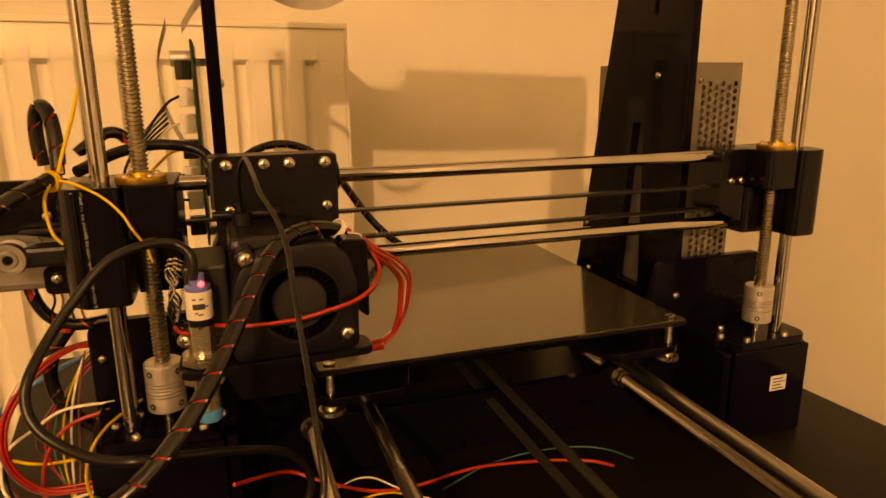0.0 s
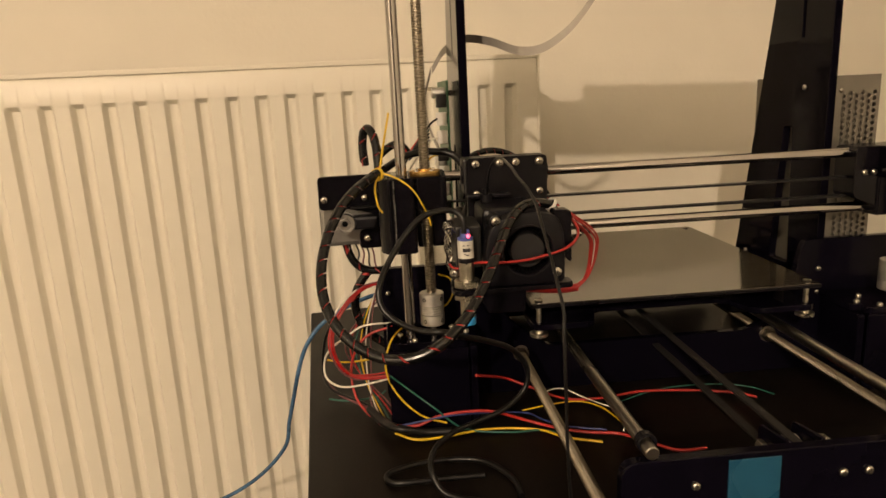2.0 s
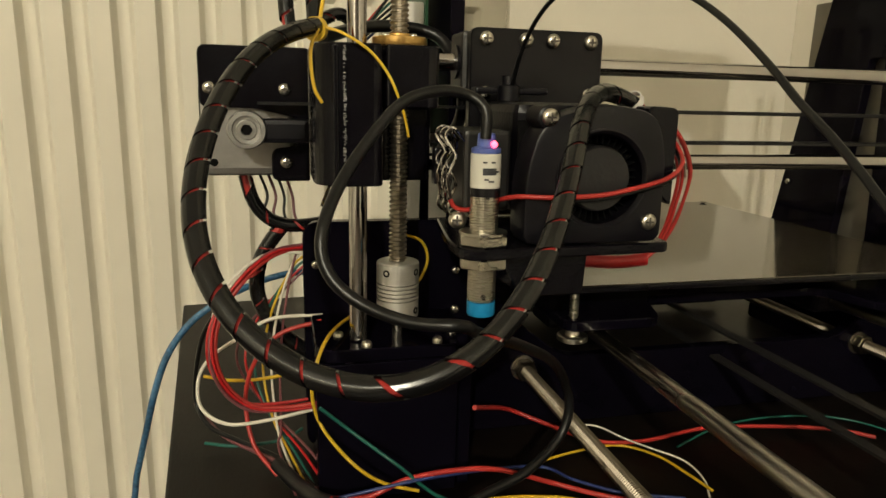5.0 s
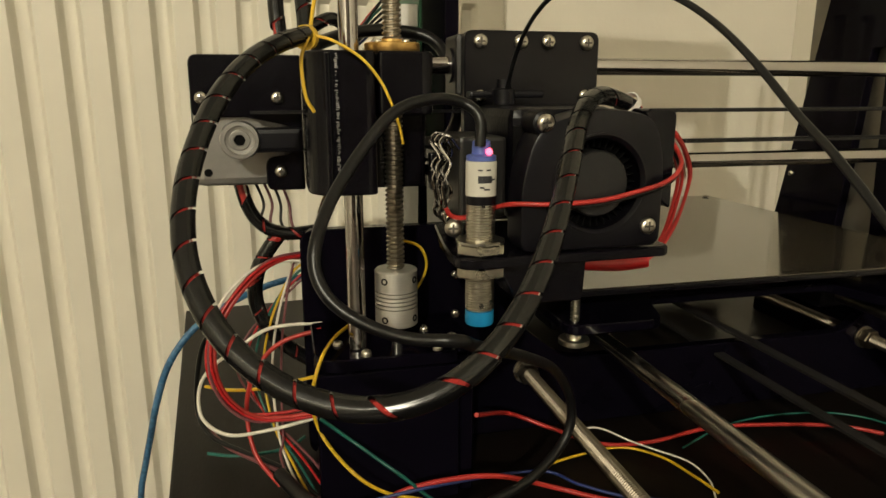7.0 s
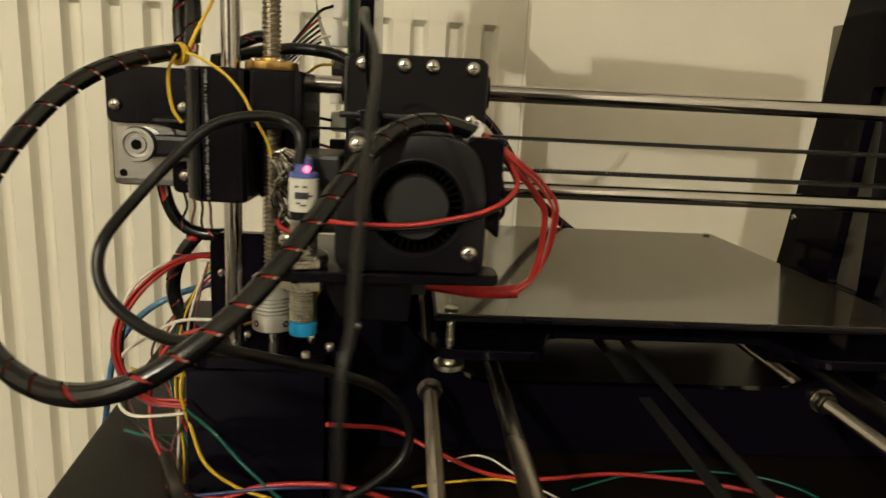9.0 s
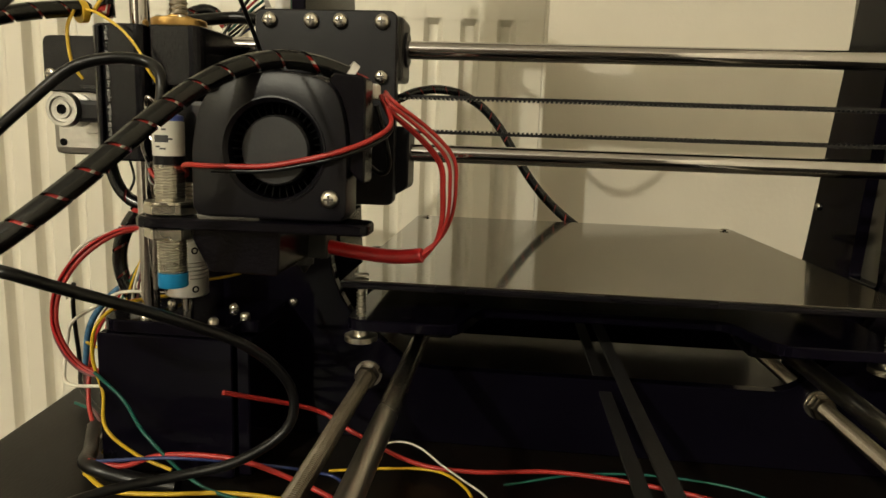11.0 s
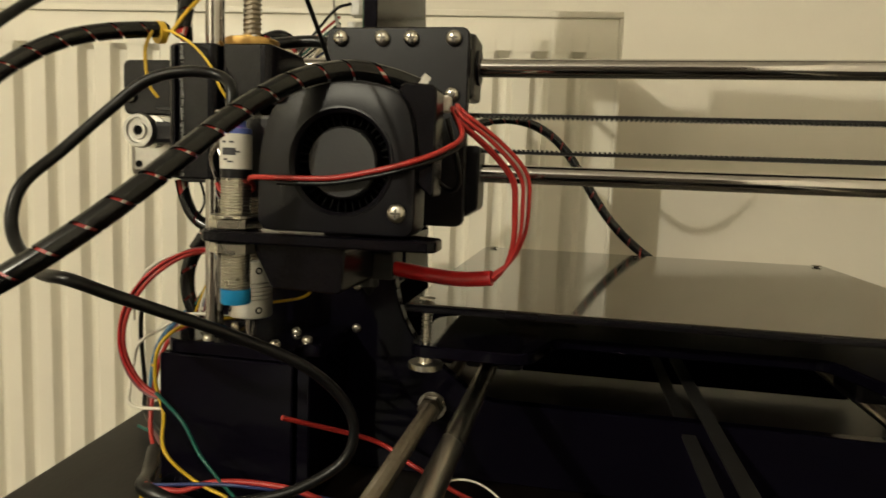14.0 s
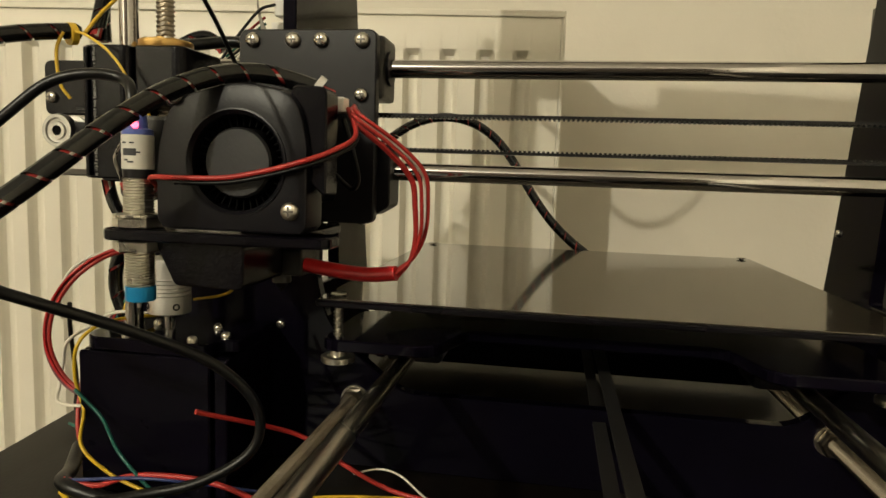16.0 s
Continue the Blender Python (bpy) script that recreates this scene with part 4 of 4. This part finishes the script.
tie = part("cable_tie", lathe([(0.0042, 0), (0.0047, 0), (0.0047, 0.0026), (0.0042, 0.0026), (0.0042, 0)], 20, along((0.0835, -0.0425, 0.1795), (0.088, -0.0405, 0.176)), hollow=True), NYLON, smooth=True)
tagged(tie, "white nylon cable tie round the wrapped cable", "cable tie")
plug = part("wire_plug", box(0.0905, 0.0955, -0.045, -0.0385, 0.1700, 0.1755, 0.0008), NYLON)
tagged(plug, "small white plug at the end of the wrapped cable", "plug")
cable("usb_cable", "translucent blue cable hanging off the table edge", [(-0.024, 0.140, 0.069), (-0.049, 0.130, 0.070), (-0.069, 0.110, 0.069), (-0.086, 0.100, 0.063), (-0.102, 0.100, 0.051), (-0.115, 0.100, 0.033), (-0.125, 0.108, 0.007), (-0.134, 0.120, -0.024), (-0.143, 0.130, -0.056), (-0.153, 0.140, -0.090), (-0.192, 0.160, -0.135), (-0.248, 0.180, -0.171), (-0.356, 0.200, -0.208)], 0.0020, USBM)
W = "loose wires"
cable("loose_wire", "red wire lying in a wave on the table", [(-0.033, -0.029, 0.013), (-0.017, -0.029, 0.012), (-0.001, -0.029, 0.018), (0.020, -0.029, 0.020), (0.041, -0.029, 0.018), (0.068, -0.025, 0.006), (0.089, -0.037, 0.004), (0.109, -0.047, 0.004), (0.131, -0.053, 0.004), (0.145, -0.065, 0.004), (0.164, -0.083, 0.004), (0.185, -0.083, 0.004)], 0.0012, RED, W, "wire")
cable("loose_wire", "red wire end lying towards the bed belt", [(0.029, -0.029, 0.049), (0.057, 0.008, 0.028), (0.077, 0.004, 0.020), (0.105, 0.003, 0.008), (0.133, 0.002, 0.006), (0.173, 0.008, 0.006), (0.214, 0.002, 0.006), (0.244, -0.008, 0.006), (0.258, -0.019, 0.006)], 0.0011, RED, W, "wire")
cable("loose_wire", "yellow wire hanging down beside the motor", [(-0.0160, 0.0300, 0.0750), (-0.0290, 0.0000, 0.0770), (-0.0360, -0.0130, 0.0700), (-0.0390, -0.0130, 0.0540), (-0.0350, -0.0130, 0.0380), (-0.0240, -0.0290, 0.0290), (-0.0110, -0.0290, 0.0180), (0.0050, -0.0290, 0.0120)], 0.0008, YELLOW, W, "wire")
cable("loose_wire", "yellow wire lying on the table", [(-0.035, -0.029, 0.007), (-0.019, -0.036, 0.004), (0.004, -0.035, 0.004), (0.029, -0.030, 0.004), (0.053, -0.031, 0.004), (0.076, -0.038, 0.004), (0.092, -0.052, 0.004), (0.116, -0.063, 0.004)], 0.0010, YELLOW, W, "wire")
cable("loose_wire", "short yellow wire under the bed", [(0.068, -0.006, 0.005), (0.091, 0.000, 0.005), (0.116, 0.002, 0.005), (0.131, -0.011, 0.005), (0.137, -0.030, 0.005), (0.140, -0.045, 0.005)], 0.0007, YELLOW, W, "wire")
cable("loose_wire", "green wire lying across the table", [(-0.0360, -0.0170, 0.0490), (-0.0230, -0.0170, 0.0370), (-0.0050, -0.0290, 0.0260), (0.0180, -0.0290, 0.0060), (0.0520, -0.0370, 0.0040), (0.0760, -0.0380, 0.0040), (0.0930, -0.0490, 0.0040)], 0.0008, TEAL, W, "wire")
cable("loose_wire", "green wire under the bed", [(0.148, -0.004, 0.004), (0.182, 0.011, 0.004), (0.216, 0.016, 0.004), (0.248, 0.012, 0.004), (0.266, 0.002, 0.004), (0.276, -0.013, 0.004)], 0.0006, TEAL, W, "wire")
cable("loose_wire", "dark blue wire lying on the table", [(-0.030, -0.029, 0.013), (0.014, -0.029, 0.018), (0.067, -0.009, 0.005), (0.081, -0.024, 0.005), (0.098, -0.038, 0.005), (0.124, -0.048, 0.005)], 0.0008, BLUE, W, "wire")
cable("loose_wire", "black sleeved bundle on the table", [(-0.055, 0.009, 0.010), (-0.044, -0.011, 0.008), (-0.033, -0.029, 0.011), (-0.012, -0.029, 0.006), (0.008, -0.030, 0.005)], 0.0034, RUBBER, W, "wire")
cable("loose_wire", "red wire loop beside the motor", [(-0.0300, 0.0500, 0.1050), (-0.0520, 0.0400, 0.1040), (-0.0680, 0.0300, 0.0930), (-0.0790, 0.0250, 0.0760), (-0.0810, 0.0220, 0.0590), (-0.0760, 0.0220, 0.0440), (-0.0650, 0.0220, 0.0340), (-0.0500, 0.0220, 0.0320), (-0.0360, 0.0220, 0.0330)], 0.0012, RED, W, "wire")
cable("loose_wire", "red and orange wire loop beside the motor", [(-0.032, 0.030, 0.072), (-0.051, 0.030, 0.067), (-0.063, 0.030, 0.055), (-0.069, 0.030, 0.036), (-0.066, 0.022, 0.015), (-0.055, 0.012, 0.002)], 0.0011, RED, W, "wire")
cable("loose_wire", "white wire loop beside the motor", [(-0.0310, 0.0400, 0.0720), (-0.0560, 0.0400, 0.0710), (-0.0720, 0.0400, 0.0620), (-0.0850, 0.0400, 0.0530), (-0.0920, 0.0450, 0.0400), (-0.0910, 0.0400, 0.0270), (-0.0780, 0.0240, 0.0250), (-0.0600, 0.0240, 0.0250), (-0.0360, 0.0240, 0.0290)], 0.0009, WHITE, W, "wire")
cable("loose_wire", "thin white wire beside the motor plate", [(-0.030, 0.045, 0.102), (-0.055, 0.040, 0.104), (-0.070, 0.030, 0.097), (-0.080, 0.030, 0.083), (-0.084, 0.035, 0.067)], 0.0008, WHITE, W, "wire")
cable("loose_wire", "yellow wire on the table beside the motor", [(-0.091, 0.060, 0.035), (-0.077, 0.050, 0.036), (-0.060, 0.040, 0.040), (-0.035, 0.030, 0.048)], 0.0009, YELLOW, W, "wire")
cable("loose_wire", "black wire loop beside the motor", [(-0.083, 0.040, 0.074), (-0.091, 0.050, 0.056), (-0.096, 0.060, 0.024), (-0.089, 0.050, 0.012), (-0.072, 0.035, 0.009), (-0.053, 0.018, 0.007), (-0.038, -0.005, 0.004)], 0.0012, RUBBER, W, "wire")
cable("loose_wire", "maroon wire beside the black sleeve", [(-0.097, 0.065, 0.018), (-0.083, 0.046, 0.009), (-0.063, 0.025, 0.007), (-0.047, 0.010, 0.005), (-0.031, -0.018, 0.003)], 0.0011, PURPLE, W, "wire")
cable("loose_wire", "green wire on the table edge", [(-0.091, 0.047, 0.004), (-0.075, 0.041, 0.004), (-0.052, 0.043, 0.004), (-0.042, 0.046, 0.008)], 0.0009, TEAL, W, "wire")
for k in range(3):
    pts = [(x - 0.0012 * (k + 1), y + 0.0016 * (k - 1), z + 0.0018 * math.sin(k * 2.0 + 0.5 * i)) for i, (x, y, z) in enumerate([(-0.0300, 0.0500, 0.1050), (-0.0520, 0.0400, 0.1040), (-0.0680, 0.0300, 0.0930), (-0.0790, 0.0250, 0.0760), (-0.0810, 0.0220, 0.0590), (-0.0760, 0.0220, 0.0440), (-0.0650, 0.0220, 0.0340), (-0.0500, 0.0220, 0.0320), (-0.0360, 0.0220, 0.0330)])]
    cable("loose_wire", "thin red wire of the bundle beside the motor plate" if k in (0, 2) else "thin dark wire of the bundle beside the motor plate", pts, 0.0008, (SLEEVE, PURPLE, SLEEVE)[k], W, "wire")
for k, (m, word) in enumerate(((PURPLE, "maroon"), (WHITE, "white"), (YELLOW, "yellow"), (TEAL, "green"), (SLEEVE, "red"), (PURPLE, "maroon"))):
    d = 0.0035 * (k - 2.5)
    pts = [(-0.033, 0.047 + d * 0.3, 0.103 - d * 0.5), (-0.045 - d * 0.3, 0.048, 0.094 - d), (-0.058 - d, 0.048 + d * 0.4, 0.070 - d * 0.5), (-0.063 - d * 1.2, 0.045, 0.046 + d * 0.4), (-0.058 - d * 0.6, 0.034 + d, 0.024 + d * 0.5), (-0.048 + d * 0.7, 0.018, 0.010 + abs(d) * 0.4), (-0.040 + d * 0.8, -0.004 + d, 0.004 + abs(d) * 0.3)]
    cable("loose_wire", "thin %s wire of the bundle hanging beside the motor box" % word, pts, 0.00065, m, W, "wire")
cable("loose_wire", "thin white wire curving over the table under the bed", [(0.086, 0.007, 0.012), (0.098, 0.006, 0.016), (0.108, 0.006, 0.014), (0.119, -0.001, 0.010), (0.129, -0.009, 0.008), (0.141, -0.020, 0.006), (0.143, -0.034, 0.004), (0.137, -0.048, 0.003)], 0.0005, WHITE, W, "wire")
cable("loose_wire", "yellow wire looped behind the coupler", [(-0.000, 0.020, 0.085), (0.014, 0.030, 0.088), (0.020, 0.030, 0.100), (0.017, 0.030, 0.110), (0.008, 0.030, 0.114)], 0.0007, YELLOW, W, "wire")
cable("loose_wire", "thin yellow tie end in front of the gantry block", [(-0.032, -0.016, 0.204), (-0.025, -0.018, 0.202), (-0.015, -0.019, 0.196), (-0.008, -0.019, 0.188), (-0.004, -0.019, 0.180), (-0.000, -0.014, 0.171), (0.002, -0.012, 0.163)], 0.0006, YTAPE, W, "wire")
pts = [(-0.034, -0.020, 0.203), (-0.037, -0.0205, 0.195), (-0.036, -0.020, 0.182), (-0.033, -0.018, 0.176)]
cable("loose_wire", "yellow tie end hanging at the gantry block", pts, 0.0007, YTAPE, W, "wire")
tie = part("yellow_cable_tie", lathe([(0.0040, 0), (0.0046, 0), (0.0046, 0.0028), (0.0040, 0.0028)], 20, along((-0.034, -0.013, 0.2035), (-0.040, -0.024, 0.2015))), YTAPE, smooth=True)
tagged(tie, "yellow cable tie on the gantry block", "cable tie")
pts = [(-0.033, -0.008, 0.205), (-0.031, 0.0, 0.215), (-0.028, 0.012, 0.228), (-0.024, 0.02, 0.245)]
cable("loose_wire", "yellow tie end standing up from the gantry block", pts, 0.0008, YTAPE, W, "wire")


def ribbon(name, label, points, half, mat):
    """A flat ribbon cable standing on edge."""
    b = bmesh.new()
    prev = None
    for p in spline(points, 0.004):
        row = [b.verts.new(p + Vector((0, dy, dz))) for dy, dz in ((-0.0004, -half), (0.0004, -half), (0.0004, half), (-0.0004, half))]
        if prev:
            for i in range(len(row)):
                j = (i + 1) % len(row)
                b.faces.new((prev[i], prev[j], row[j], row[i]))
        prev = row
    bmesh.ops.recalc_face_normals(b, faces=b.faces[:])
    return tagged(part(name, b, mat, smooth=True), label, "ribbon cable")


cable("black_cable", "black cable coiled flat on the table", [(0.045, -0.118, 0.003), (0.042, -0.095, 0.003), (0.024, -0.071, 0.003), (-0.011, -0.067, 0.003), (-0.040, -0.077, 0.003), (-0.036, -0.090, 0.003), (-0.002, -0.090, 0.003), (0.025, -0.090, 0.003)], 0.0020, RUBBER)
for k in range(4):
    pts = [(-0.060 + 0.004 * k, 0.058, 0.142), (-0.056 + 0.004 * k, 0.056, 0.130), (-0.058 + 0.005 * k, 0.054, 0.120), (-0.048 + 0.003 * k, 0.052, 0.112)]
    cable("motor_wire", "thin brown motor wire under the gantry motor", pts, 0.0007, PURPLE if k % 2 else RUBBER, "motor wires", "wire")
wrapped("wrapped_cable", "short spiral wrapped cable bent down to the board", [(-0.036, 0.060, 0.208), (-0.025, 0.063, 0.217), (-0.018, 0.068, 0.226), (-0.014, 0.070, 0.228), (-0.011, 0.070, 0.222), (-0.010, 0.070, 0.210)], 0.0028, 6)
for k, m in enumerate((RED, TEAL, RUBBER, RUBBER, BLUE)):
    pts = [(x, y + 0.001 * k, z - 0.0016 * k * (1 + 0.3 * i)) for i, (x, y, z) in enumerate([(-0.009, 0.070, 0.210), (-0.003, 0.073, 0.217), (0.003, 0.076, 0.224), (0.010, 0.079, 0.231)])]
    cable("plug_wire", "thin coloured wire running into a white plug" , pts, 0.0007, m, "plug wires", "wire")
ribbon("ribbon_cable", "grey flat ribbon cable sagging behind the frame", [(0.020, 0.150, 0.279), (0.032, 0.150, 0.296), (0.049, 0.140, 0.305), (0.068, 0.100, 0.299), (0.085, 0.070, 0.289), (0.103, 0.058, 0.289), (0.122, 0.050, 0.301), (0.138, 0.047, 0.319), (0.149, 0.046, 0.335)], 0.0035, GREYW)
ribbon("ribbon_cable", "grey flat ribbon cable hanging down to the board", [(0.014, 0.08, 0.277), (0.008, 0.075, 0.255), (0.010, 0.072, 0.23), (0.018, 0.075, 0.21)], 0.003, GREYW)
for k in range(6):
    pts = [(0.017, 0.076, 0.162 + k * 0.015), (0.008, 0.070, 0.165 + k * 0.013), (-0.004 - 0.002 * k, 0.066, 0.168 + k * 0.006), (-0.014, 0.060, 0.172), (-0.020, 0.055, 0.150), (-0.030, 0.05, 0.125)]
    cable("board_wire", "thin wire running from the control board" , pts, 0.0008, (RED, RUBBER, RUBBER, YELLOW, WHITE, RUBBER)[k], "board wires", "wire")
pts = [(0.030, 0.055, 0.150), (0.036, 0.03, 0.175), (0.030, 0.045, 0.205), (0.010, 0.05, 0.212), (-0.012, 0.045, 0.210), (-0.030, 0.02, 0.203)]
cable("black_loom", "black sleeved cable bundle arching behind the gantry end", pts, 0.0030, RUBBER)
